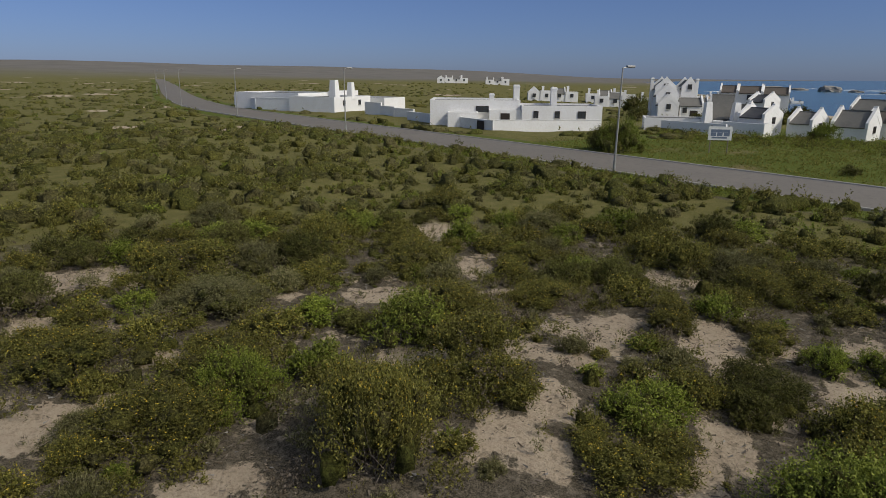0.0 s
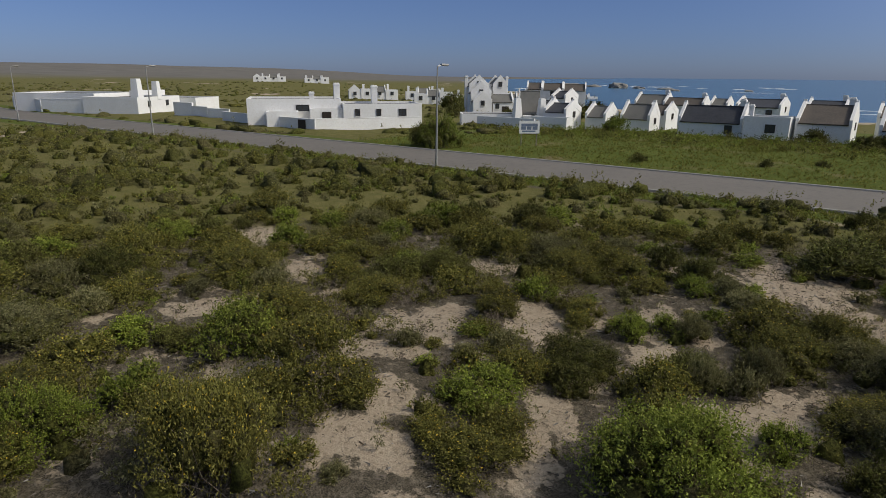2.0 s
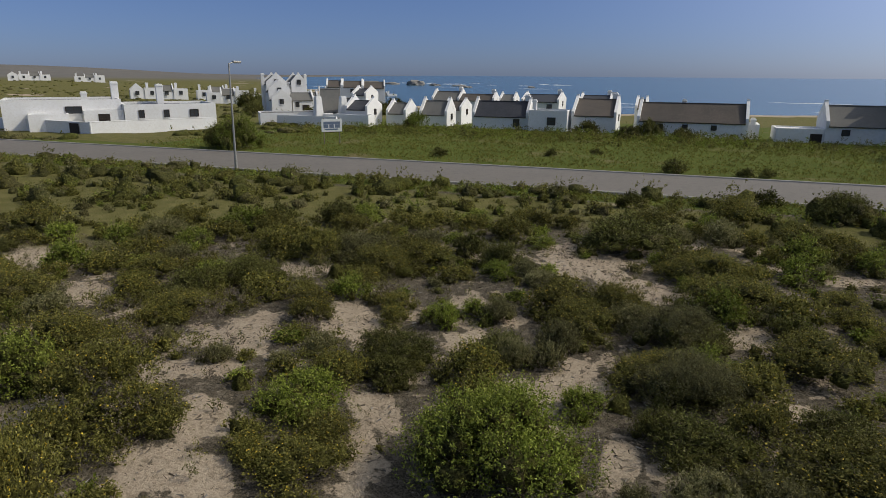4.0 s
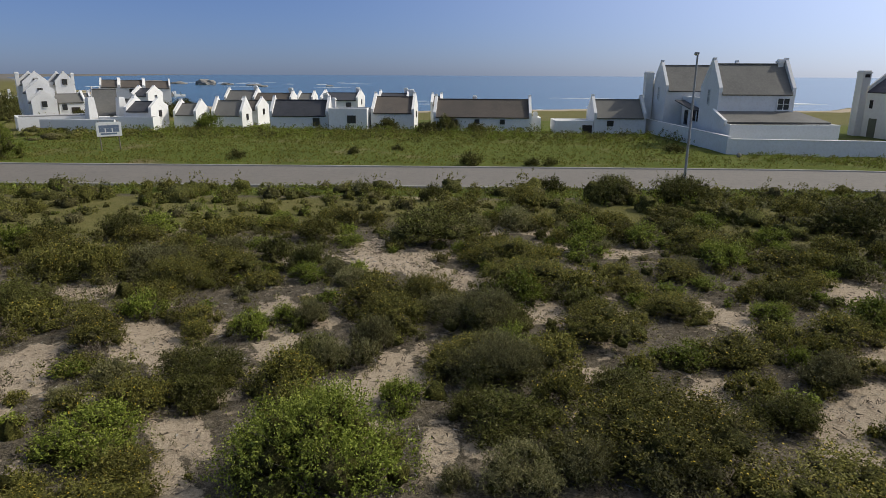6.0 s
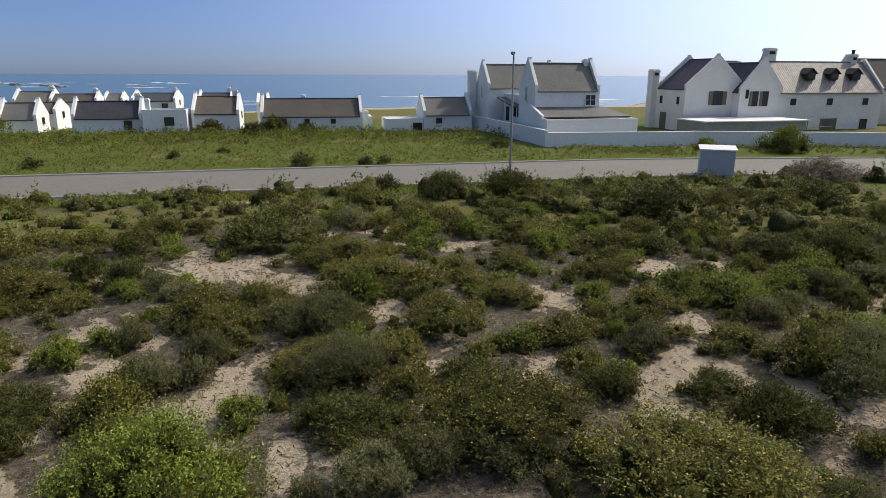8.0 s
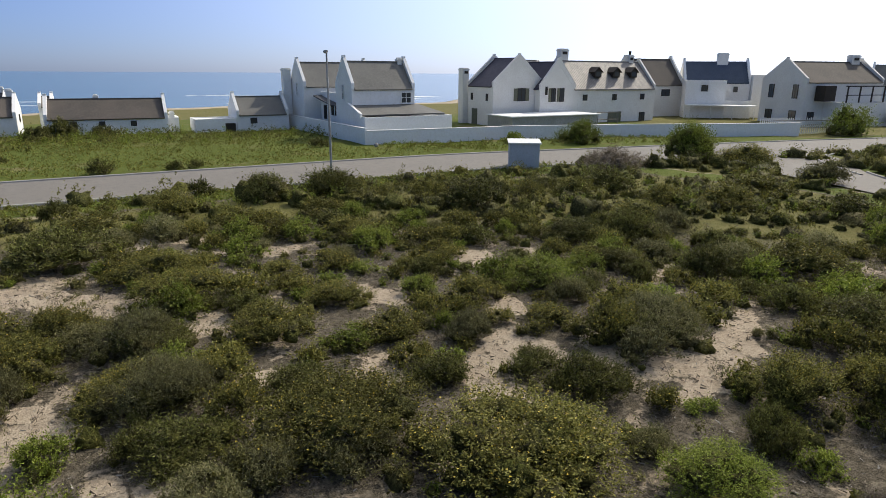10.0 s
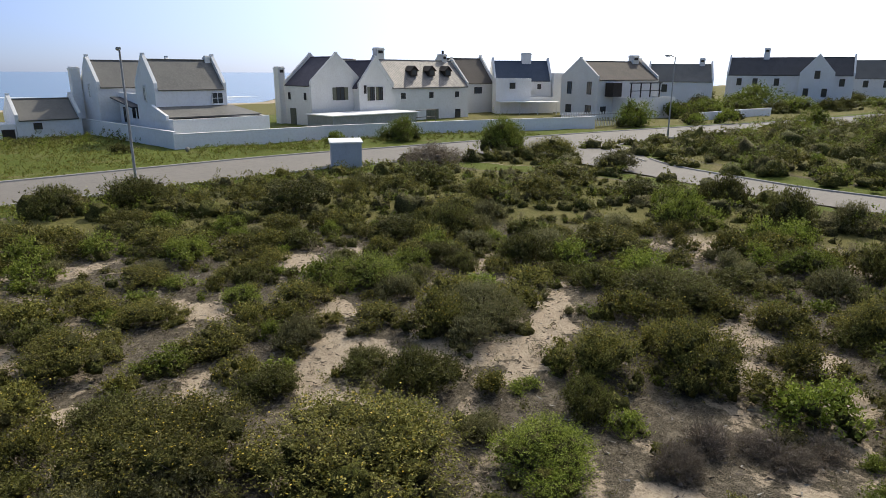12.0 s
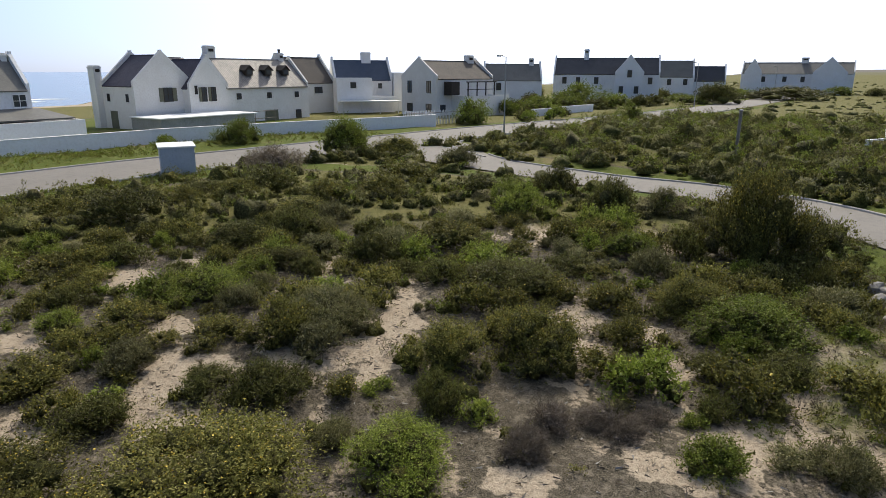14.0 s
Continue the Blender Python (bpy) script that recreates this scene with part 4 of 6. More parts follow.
window(h3, 3.4, -0.32, 4.2, 180, 0.5, 0.7)
bm = bmesh.new()
for x in (-4.2, -1.2, 1.8, 4.8):
    box(bm, x - 0.06, -6.9, -0.2, x + 0.06, -6.78, 1.9)
box(bm, -4.5, -7.0, 1.9, 5.2, -4.1, 2.02)
part("pergola", bm, M_BOARD, h3)
hb = thing("brown_roofed_house", 80.4, 76.0, 0, -6, "cream house with a weathered brown roof behind the blue-roofed one", "house")
gable_block(hb, 0, 0, 0, 9.4, 6.5, -0.3, 4.9, 8.7, M_CREAM, M_THATCH)
window(hb, 1.2, -3.27, 3.6, 180, 1.5, 0.9, False, M_DARK)

# cream gabled house with a timber balcony
h4 = thing("cream_gabled_house", 84.2, 51.8, 0, -10, "cream two-storey gabled house with a brown roof and timber balcony", "house")
gable_block(h4, 7.0, 3.7, 0, 14.0, 7.4, -0.3, 5.6, 8.2, M_CREAM, M_THATCH)
chimney(h4, 12.2, 3.7, 7.4, 9.2, 1.5, 0.9, M_CREAM)
flat_block(h4, 3.4, -4.4, 12.6, -0.05, -0.3, 3.0, M_CREAM)
bm = bmesh.new()
for k in range(4):
    box(bm, 3.6 + k * 2.2, -3.2, 3.0, 3.74 + k * 2.2, -3.06, 5.0)
box(bm, 3.4, -3.3, 5.0, 10.6, -3.0, 5.16)
box(bm, 3.4, -3.2, 3.9, 10.6, -3.1, 4.0)
part("balcony_frame", bm, M_DARK, h4)
part("balcony_screen", box_bm(1.6, -1.6, 3.1, 3.5, -0.1, 5.1), M_DARK, h4)
for yy in (1.6, 5.6):
    window(h4, -0.02, yy, 4.3, 270, 0.7, 1.7)
    window(h4, -0.02, yy, 1.2, 270, 1.0, 1.1)
window(h4, 1.4, -0.02, 1.1, 180, 1.0, 1.0)

# picket fence beside the cream house, and the white wall further along
fence = thing("picket_fence", 0, 0, 0, 0, "pale timber picket fence on a low wall", "fence")
fa, fb = Vector((66.5, 45.6, 0)), Vector((78.5, 41.6, 0))
part("rail", tube(bmesh.new(), fa + Vector((0, 0, 1.5)), fb + Vector((0, 0, 1.5)), 0.04, 0.04, 6), M_TIMBER, fence)
part("rail", tube(bmesh.new(), fa + Vector((0, 0, 0.7)), fb + Vector((0, 0, 0.7)), 0.04, 0.04, 6), M_TIMBER, fence)
picket = part("picket", box_bm(-0.06, -0.02, 0.0, 0.06, 0.02, 1.8, 0.01), M_BOARD, fence)
picket.matrix_local = pose(fa.x, fa.y, 0, 0, 0, -18)
for k in range(1, 50):
    p = fa.lerp(fb, k / 49)
    o = new("picket", picket.data)
    o.parent = fence
    o.matrix_local = pose(p.x, p.y, 0.03 * math.sin(k * 2.3), 0, 0, -18)
boundary_wall("verge_wall", [(90, 39.5), (98, 38.2), (110.4, 36.2)], [1.1, 1.2], 0.25, M_WHITE, "low white garden wall beside the road")
boundary_wall("shell_wall", [(66.5, -2.6), (69, -4.2), (75, -4.4)], [0.9, 1.3], 0.25, M_WHITE, "curved white wall end standing in the scrub")

# further houses along the road
h5 = thing("slate_roofed_house", 147.8, 45.8, 1.9, -73, "long white house with a dark slate roof and a front gable", "house")
gable_block(h5, 0, 0, 0, 23, 7.5, -1.5, 4.4, 7.8, M_WHITE, M_SLATE)
gable_block(h5, 5.0, -2.6, 90, 7.0, 6.0, -1.5, 4.4, 7.8, M_WHITE, M_SLATE, (True, False))
chimney(h5, -4.5, 0, 7.2, 9.7, 1.1, 0.9, M_WHITE)
for x in (-9, -6, -2, 9.5):
    window(h5, x, -3.77, 2.9, 180, 0.8, 1.3)
for x in (3.4, 5.0, 6.6):
    window(h5, x, -6.12, 1.0 if x != 5.0 else 4.4, 180, 0.8, 1.4)
h6 = thing("grey_roofed_house", 184, 34.5, 1.6, -76, "white house with grey roofs and several gables", "house")
gable_block(h6, -4, 0, 0, 10, 7, -1.5, 4.0, 8.0, M_WHITE, M_GREYROOF)
gable_block(h6, 5, 1, 0, 8, 6, -1.5, 3.0, 6.6, M_WHITE, M_SLATE)
window(h6, -5, -3.52, 2.6, 180, 0.9, 1.4)
window(h6, -1, -3.52, 2.6, 180, 0.9, 1.4)
h7 = thing("twin_gabled_house", 236, 12, 1.5, -88, "broad white house with grey roof and twin gables", "house")
gable_block(h7, 0, 0, 0, 31, 9, -1.5, 5.0, 8.3, M_WHITE, M_GREYROOF)
gable_block(h7, 9, -3, 90, 9, 9, -1.5, 5.0, 9.2, M_WHITE, M_GREYROOF, (True, False))
gable_block(h7, -12, -2, 90, 8, 5, -1.5, 5.0, 8.8, M_WHITE, M_SLATE, (True, False))
chimney(h7, 2, 0, 8, 9.8, 2.0, 1.0, M_WHITE)
for x in (-9, -3, 2):
    window(h7, x, -4.52, 3.2, 180, 1.0, 1.5)
h8 = thing("cream_cottage", 128, 60, 0.8, -60, "white house with grey roof half hidden behind hedges", "house")
gable_block(h8, 0, 0, 0, 12, 7, -1.5, 4.2, 7.4, M_WHITE, M_GREYROOF)
gable_block(h8, -9, 5, 0, 8, 7, -1.5, 4.2, 7.0, M_WHITE, M_SLATE)
chimney(h8, 4, 0, 7, 8.6, 1.0, 0.8, M_WHITE)
window(h8, -3, -3.52, 2.8, 180, 0.9, 1.3)

# flat-roofed villas west of the field
va = thing("flat_roofed_villa", 0, 0, 0, 0, "white flat-roofed villa with tapered chimneys", "house")
VA = pose(-101.9, 55.0, 0, 0, 0, 26)


def villa_block(parent, x0, y0, x1, y1, top):
    """A flat-roofed block in the villa's own axes."""
    p = VA @ Vector(((x0 + x1) / 2, (y0 + y1) / 2, 0))
    w, d = (x1 - x0) / 2, (y1 - y0) / 2
    flat_block(parent, p.x - w, p.y - d, p.x + w, p.y + d, -0.3, top, M_WHITE, yaw=26)


villa_block(va, -10, 0, 0, 11.8, 2.7)
villa_block(va, -8, 12, 3.0, 20, 2.3)
villa_block(va, -26, 3, -10.2, 15, 3.1)
villa_block(va, -10, 12, -8.2, 20, 3.4)
for x, y, w, z in ((-105.6, 57.1, 1.05, 5.6), (-105.0, 60.2, 0.85, 5.2)):
    bm = bmesh.new()
    bmesh.ops.create_cone(bm, cap_ends=True, segments=4, radius1=w, radius2=w * 0.72, depth=z - 2.2, matrix=Matrix.Translation((x, y, (z + 2.2) / 2)) @ Matrix.Rotation(radians(71), 4, "Z"))
    part("chimney", bm, M_WHITE, va)
for y in (3.0, 8.0):
    q = VA @ Vector((0.02, y, 1.6))
    window(va, q.x, q.y, q.z, 64, 0.6, 0.8)
boundary_wall("villa_wall", [(-140, 51.2), (-119, 47.6), (-105, 54.2)], [2.0, 2.2], 0.3, M_WHITE, "white plastered boundary wall of the villa")
gate_wall = boundary_wall("villa_gate_wall", [(-97.5, 58.8), (-93.6, 59.4), (-89.3, 59.3), (-85, 60.1)], [2.0, 1.5, 1.3], 0.3, M_WHITE, "low white boundary wall running to a gate")

vb = thing("low_white_villa", 0, 0, 0, 0, "low white villa with flat roofs and two tall flared chimneys", "house")
vb.matrix_world = pose(-60.4, 67.0, 0, 0, 0, 50)
flat_block(vb, -5.25, -4, 5.25, 4, -0.3, 2.85, M_WHITE, M_SLATE)
flat_block(vb, -17.5, -1.5, -5.3, 7.5, -0.3, 3.4, M_WHITE)
flat_block(vb, -9.5, -3.6, -5.3, -1.55, -0.3, 2.2, M_WHITE)
flat_block(vb, -15, -4.4, -11, -1.55, -0.3, 1.9, M_WHITE)
for x, y, z in ((-5.5, 3.4, 5.4), (-0.3, 2.8, 5.1)):
    chimney(vb, x, y, 2.0, z, 0.85, 0.85, M_WHITE, False)
chimney(vb, -9.0, 3.0, 2.6, 4.2, 0.7, 0.5, M_WHITE, False)
for x, w in ((-3.4, 0.5), (-0.6, 0.5), (2.6, 0.9)):
    window(vb, x, -4.02, 1.7, 180, w, 0.8)
window(vb, -10.4, -1.52, 2.2, 180, 1.6, 0.7)
door(vb, -7.4, -3.62, -0.2, 180, 1.2, 2.0)
boundary_wall("villa_front_wall", [(-80.6, 56.1), (-69, 54.4), (-58.4, 53.3), (-51.6, 65.0)], [1.25, 1.2, 1.25], 0.3, M_WHITE, "low white boundary wall beside the verge")
gate = thing("yard_gate", -60.8, 53.5, -0.1, -6, "dark timber gate in the low white wall", "gate")
part("board", box_bm(-0.75, -0.22, 0.0, 0.75, -0.17, 1.25, 0.01), M_DARK, gate)

# village roofs towards the sea: x, y, length, width, eave, ridge, roof
VILLAGE = [
    (-37.9, 78.1, 3.2, 4.6, 2.12, 2.97, M_SLATE),
    (-50.0, 103.5, 2.7, 5.1, 3.00, 3.94, M_SLATE),
    (-42.8, 81.1, 4.3, 6.0, 1.65, 3.26, M_GREYROOF),
    (-33.6, 81.0, 2.8, 4.4, 1.57, 2.78, M_GREYROOF),
    (-29.4, 83.6, 3.9, 4.0, 1.40, 3.05, M_GREYROOF),
    (-28.8, 90.6, 2.8, 5.3, 1.70, 2.76, M_THATCH),
    (-19.9, 82.5, 7.3, 4.0, 1.51, 3.22, M_SLATE),
    (-38.2, 115.1, 5.4, 5.0, 2.07, 3.49, M_GREYROOF),
    (-31.3, 110.5, 6.5, 4.0, 2.22, 3.17, M_THATCH),
    (-19.2, 107.9, 6.1, 8.0, 2.40, 3.26, M_SLATE),
    (-29.0, 124.3, 3.0, 4.6, 1.80, 2.79, M_GREYROOF),
    (-8.1, 83.9, 5.3, 8.0, 1.88, 3.66, M_THATCH),
    (-3.0, 92.1, 1.5, 8.0, 2.41, 3.35, M_THATCH),
    (-11.1, 112.8, 5.1, 6.0, 2.26, 3.09, M_SLATE),
]
for x, y, ln, wd, ev, rg, roof in VILLAGE:
    z0 = ground_z(x, y)
    v = thing("village_cottage", x, y, 0, 0, {M_SLATE.name: "white cottage with a dark slate roof", M_GREYROOF.name: "white cottage with a pale grey roof", M_THATCH.name: "white cottage with a brown roof"}[roof.name] + " and parapet gables", "cottage", "village cottages")
    gable_block(v, 0, 0, 0, ln, wd, z0 - 0.6, ev, max(rg, ev + 1.0), M_WHITE, roof)
    if ln > 6:
        window(v, ln / 2 - 1.5, -wd / 2 - 0.02, ev - 0.9, 180, 0.7, 0.9)
    window(v, ln / 2 + 0.02, 0, ev - 0.4, 90, 0.5, 0.65)
    if ln > 5:
        chimney(v, ln / 2 - 0.6, 0.3, max(rg, ev + 1) - 0.4, max(rg, ev + 1) + 0.9, 0.6, 0.6, M_WHITE, False)

# long roof in three lengths between parapets
vl = thing("long_row_house", -69.5, 139.5, 0, 25, "long white house with dark roofs between four raised parapets", "house")
zl = ground_z(-69.5, 139.5) - 0.6
for x, ln, up in ((-5.2, 3.6, 0.1), (-1.0, 4.8, 0.0), (4.0, 5.2, -0.15)):
    gable_block(vl, x, 0, 0, ln, 5.0, zl, 3.5 + up, 4.85 + up, M_WHITE, M_THATCH)
for x in (-5.0, -1.0, 3.6):
    window(vl, x, -2.52, 2.6, 180, 0.8, 0.9)

# stepped-gable house of the village
zb = ground_z(-67, 108) - 0.5
vs = thing("stepped_gable_house", -68.0, 107.3, 0, 44, "tall white village house with several stepped gables", "house")
gable_block(vs, -1.9, 3.0, 90, 5.0, 3.8, zb, 4.55, 6.1, M_WHITE, M_GREYROOF)
gable_block(vs, 2.3, 3.0, 90, 5.0, 2.8, zb, 4.65, 6.1, M_WHITE, M_GREYROOF)
flat_block(vs, 0.02, 1.5, 0.88, 4.5, zb, 4.9, M_WHITE)
gable_block(vs, -1.9, -0.7, 90, 2.3, 4.0, zb, 3.3, 4.85, M_WHITE, M_GREYROOF)
gable_block(vs, -2.0, -2.95, 90, 2.1, 3.6, zb, 1.8, 3.1, M_WHITE, M_GREYROOF)
gable_block(vs, 2.2, -1.4, 0, 4.0, 3.6, zb, 1.75, 3.0, M_WHITE, M_GREYROOF, (False, True))
for x, y, z in ((-1.9, -1.87, 3.5), (-2.0, -4.02, 1.5), (-1.9, 0.48, 5.0), (2.3, 0.48, 4.9), (1.0, -3.22, 0.9)):
    window(vs, x, y, z, 180, 0.6, 0.8)
door(vs, 2.6, -3.22, zb + 0.5, 180, 1.3, 1.9)
chimney(vs, -4.1, 2.6, zb, 6.5, 0.6, 0.6, M_WHITE, False)
chimney(vs, 4.0, 2.6, zb, 6.4, 0.5, 0.6, M_WHITE, False)

# low walled yard and twin chimney house
vy = thing("walled_yard", 0, 0, 0, 0, "low white yard walls with a sloping grey roof", "outbuilding")
part("wall", prism(bmesh.new(), [(72.0, -0.4), (72.3, -0.4), (72.3, 1.35), (72.0, 1.35)], 8.6, -47.4), M_WHITE, vy)
flat_block(vy, -52.4, 74.2, -44.4, 79.0, -0.6, 1.5, M_WHITE, M_GREYROOF, 38, 0.1)
tw = thing("twin_chimney_house", 0, 0, 0, 0, "white cottage with a steep grey roof between two tall chimneys", "cottage")
TW = pose(-42.43, 77.29, 0, 0, 0, 28.9)
for s in (-1, 1):
    bm = bmesh.new()
    bmesh.ops.create_cone(bm, cap_ends=True, segments=4, radius1=0.95, radius2=0.5, depth=4.43, matrix=Matrix.Translation((s * 1.64, 0, 1.41)) @ Matrix.Rotation(radians(72), 4, "Z"))
    part("chimney", moved(bm, TW), M_WHITE, tw)
bm = slab(bmesh.new(), (-1.34, 2.6, 4.59), (1.34, 2.6, 4.59), (1.34, 0.2, 0.9), (-1.34, 0.2, 0.9), 0.15)
part("roof_slope", moved(bm, TW), M_GREYROOF, tw)
bm = slab(bmesh.new(), (-1.34, 2.6, 4.59), (1.34, 2.6, 4.59), (1.34, 5.0, 0.9), (-1.34, 5.0, 0.9), 0.15)
part("roof_slope", moved(bm, TW), M_GREYROOF, tw)
part("wall", moved(box_bm(-1.34, 0.3, -0.8, 1.34, 4.9, 0.85), TW), M_WHITE, tw)
part("porch", moved(box_bm(-0.9, -1.4, -0.8, 0.3, 0.25, 1.4, 0.05), TW), M_WHITE, tw)
flat_block(tw, -40.5, 74.4, -35.5, 76.2, -0.5, 1.5, M_WHITE)
fv = thing("flat_cottage", -13.4, 80.6, 0, 0, "small flat-roofed white building with a square window", "cottage")
flat_block(fv, -2.4, -1.9, 2.3, 1.8, -0.9, 2.4, M_WHITE)
window(fv, 0.4, -1.92, 1.1, 180, 0.9, 0.8)
chimney(fv, -2.1, 0.2, 2.0, 3.6, 0.5, 0.5, M_WHITE, False)

# outlying white houses beyond the villas
for x, y, yaw, n, sc in ((-352, 282, 52, 4, 1.15), (-326, 300, 50, 3, 1.15), (-158, 172, 48, 4, 0.95), (-146, 186, 45, 3, 0.95), (-128, 168, 42, 3, 0.9), (-118, 176, 40, 3, 0.8), (-120, 215, 45, 4, 1.0), (-100, 170, 40, 3, 0.8), (-150, 320, 40, 5, 1.1), (-210, 390, 45, 5, 1.1), (-135, 255, 40, 4, 0.9)):
    ho = thing("outlying_house", x, y, 0, yaw, "distant low white house with chimneys and small gables", "house", "outlying houses")
    zz = ground_z(x, y)
    zt = zz + 3.3
    for k in range(n):
        u = (k - n / 2) * 4.6 * sc
        if (k + n) % 2:
            flat_block(ho, u, -2.2 * sc, u + 4.6 * sc, 3.0 * sc, zz - 1, zt + 0.3 * (k % 3), M_WHITE)
            chimney(ho, u + 1.0, 0.5, zt - 0.5, zt + 1.9, 0.8 * sc, 0.8 * sc, M_WHITE, False)
        else:
            gable_block(ho, u + 2.3 * sc, 0.3, 0 if k % 4 else 90, 4.6 * sc, 4.4 * sc, zz - 1, zt - 0.6, zt + 1.1, M_WHITE, M_GREYROOF)
        window(ho, u + 2.3 * sc, -2.24 * sc, zt - 1.3, 180, 1.0, 1.1)

# ---- street furniture ----


def street_lamp(x, y, yaw, h=7.2, lean=0.0):
    ob = thing("street_lamp", x, y, ground_z(x, y), yaw, "tall galvanised steel street lamp with a short outreach arm", "street lamp", "street lamps along the road")
    ob.matrix_world = ob.matrix_world @ pose(0, 0, 0, 0, lean, 0)
    part("pole", tube(bmesh.new(), (0, 0, -0.3), (0, 0, h), 0.085, 0.05, 10), M_STEEL, ob)
    part("arm", tube(bmesh.new(), (0, 0, h - 0.04), (0.55, 0, h + 0.10), 0.03, 0.03, 8), M_STEEL, ob)
    bm = bmesh.new()
    box(bm, 0.32, -0.12, h + 0.02, 0.98, 0.12, h + 0.16, 0.05)
    head = part("lamp_head", moved(bm, pose(0, 0, 0)), M_STEEL, ob)
    part("lens", box_bm(0.5, -0.08, h - 0.01, 0.92, 0.08, h + 0.03), M_GLASS, head)
    part("base_sleeve", tube(bmesh.new(), (0, 0, -0.3), (0, 0, 0.9), 0.11, 0.105, 10), M_STEEL, ob)
    return ob


street_lamp(-28.0, 37.3, 75, 7.2, 0.5)
street_lamp(13.2, 36.9, 75, 7.6, 1.0)
for x, y in ((-66, 37.0), (-101, 37.2), (-137, 39.0), (-172, 45.5), (-222, 56.0), (-280, 71)):
    street_lamp(x, y, 75)
street_lamp(63.0, 30.2, 120, 8.1)
street_lamp(136, 24.0, 110, 8.4)
street_lamp(215, 16.0, 110, 8.4)

box_thing = thing("utility_cabinet", 27.6, 37.0, ground_z(27.6, 37), -32, "grey metal mini substation cabinet with a pale sloping lid", "utility cabinet")
part("body", box_bm(-1.05, -0.85, -0.1, 1.05, 0.85, 1.75, 0.02), M_BOX, box_thing)
bm = bmesh.new()
slab(bm, (-1.15, -0.95, 1.83), (1.15, -0.95, 1.83), (1.15, 0.95, 1.95), (-1.15, 0.95, 1.95), 0.09)
part("lid", bm, M_BOARD, box_thing)
part("plinth", box_bm(-1.12, -0.92, -0.4, 1.12, 0.92, 0.12), M_KERB, box_thing)
for s in (-1, 1):
    part("door", box_bm(s * 0.52 - 0.48, -0.875, 0.2, s * 0.52 + 0.48, -0.852, 1.65), M_BOX, box_thing)

sign = thing("sign_board", -30.0, 54.8, ground_z(-30, 54.8), 42, "white board on two posts with dark print", "sign")
for s in (-1, 1):
    part("post", tube(bmesh.new(), (s * 0.75, 0, -0.3), (s * 0.75, 0, 2.5), 0.05, 0.05, 8), M_TIMBER, sign)
board = part("board", box_bm(-1.0, -0.1, 1.2, 1.0, -0.055, 2.4, 0.01), M_BOARD, sign)
for zz, x0, x1, hh in ((2.02, -0.8, 0.8, 0.13), (1.72, -0.8, -0.35, 0.16), (1.72, -0.25, 0.2, 0.16), (1.72, 0.3, 0.8, 0.16), (1.42, -0.7, 0.6, 0.07)):
    part("print_bar", box_bm(x0, -0.108, zz - hh, x1, -0.101, zz + hh), M_SIGNBLUE, board)

rock = thing("verge_rock", 23.3, 53.4, 0, 20, "pale rounded rock on the grass verge", "rock")
bm = bmesh.new()
bmesh.ops.create_icosphere(bm, subdivisions=3, radius=0.2)
for v in bm.verts:
    v.co = v.co * (1 + 0.3 * noise.noise(v.co * 2.3)) + Vector((0, 0, 0.15))
part("stone", bm, M_ROCK, rock)

post = thing("timber_post", 49.5, 5.7, ground_z(49.5, 5.7), 0, "tall weathered timber post standing in the scrub", "post")
part("pole", tube(bmesh.new(), (0, 0, -0.3), (0.05, 0, 3.7), 0.13, 0.11, 10), M_TIMBER, post)
part("cap", tube(bmesh.new(), (0.05, 0, 3.7), (0.05, 0, 3.78), 0.15, 0.12, 10), M_STEEL, post)

# ---- scrub ----
RNG = np.random.RandomState(11)


def unit(v):
    return v / np.maximum(np.linalg.norm(v, axis=-1, keepdims=True), 1e-9)


def leaf_quads(p, along, size, aspect, rng):
    """Leaves as small pointed blades: their middles p, the way they point, length and width by length."""
    side = unit(np.cross(along, unit(rng.normal(size=p.shape))))
    a, s = along * size[:, None] / 2, side * (size * aspect)[:, None] / 2
    v = np.stack([p - a * 0.8 + s, p + a, p - a * 0.8 - s], 1).reshape(-1, 3)
    return v, np.arange(len(v)).reshape(-1, 3)


def halved(f):
    """Four-sided faces cut into triangles."""
    return np.concatenate([f[:, [0, 1, 2]], f[:, [0, 2, 3]]])


def sticks(p0, p1, r):
    """Thin three-sided tapering twigs from p0 to p1."""
    ax = unit(p1 - p0)
    u = unit(np.cross(ax, np.where(np.abs(ax[:, 2:3]) < 0.9, [[0, 0, 1.0]], [[1.0, 0, 0]])))
    w = np.cross(ax, u)
    ring = [u * math.cos(a) + w * math.sin(a) for a in (0, 2.094, 4.189)]
    v = np.stack([p0 + k * r[:, None] for k in ring] + [p1 + k * (r * 0.35)[:, None] for k in ring], 1)
    n = len(p0)
    b = (np.arange(n) * 6)[:, None]
    f = np.concatenate([b + np.array([[0, 1, 4, 3]]), b + np.array([[1, 2, 5, 4]]), b + np.array([[2, 0, 3, 5]])])
    return v.reshape(-1, 3), halved(f)


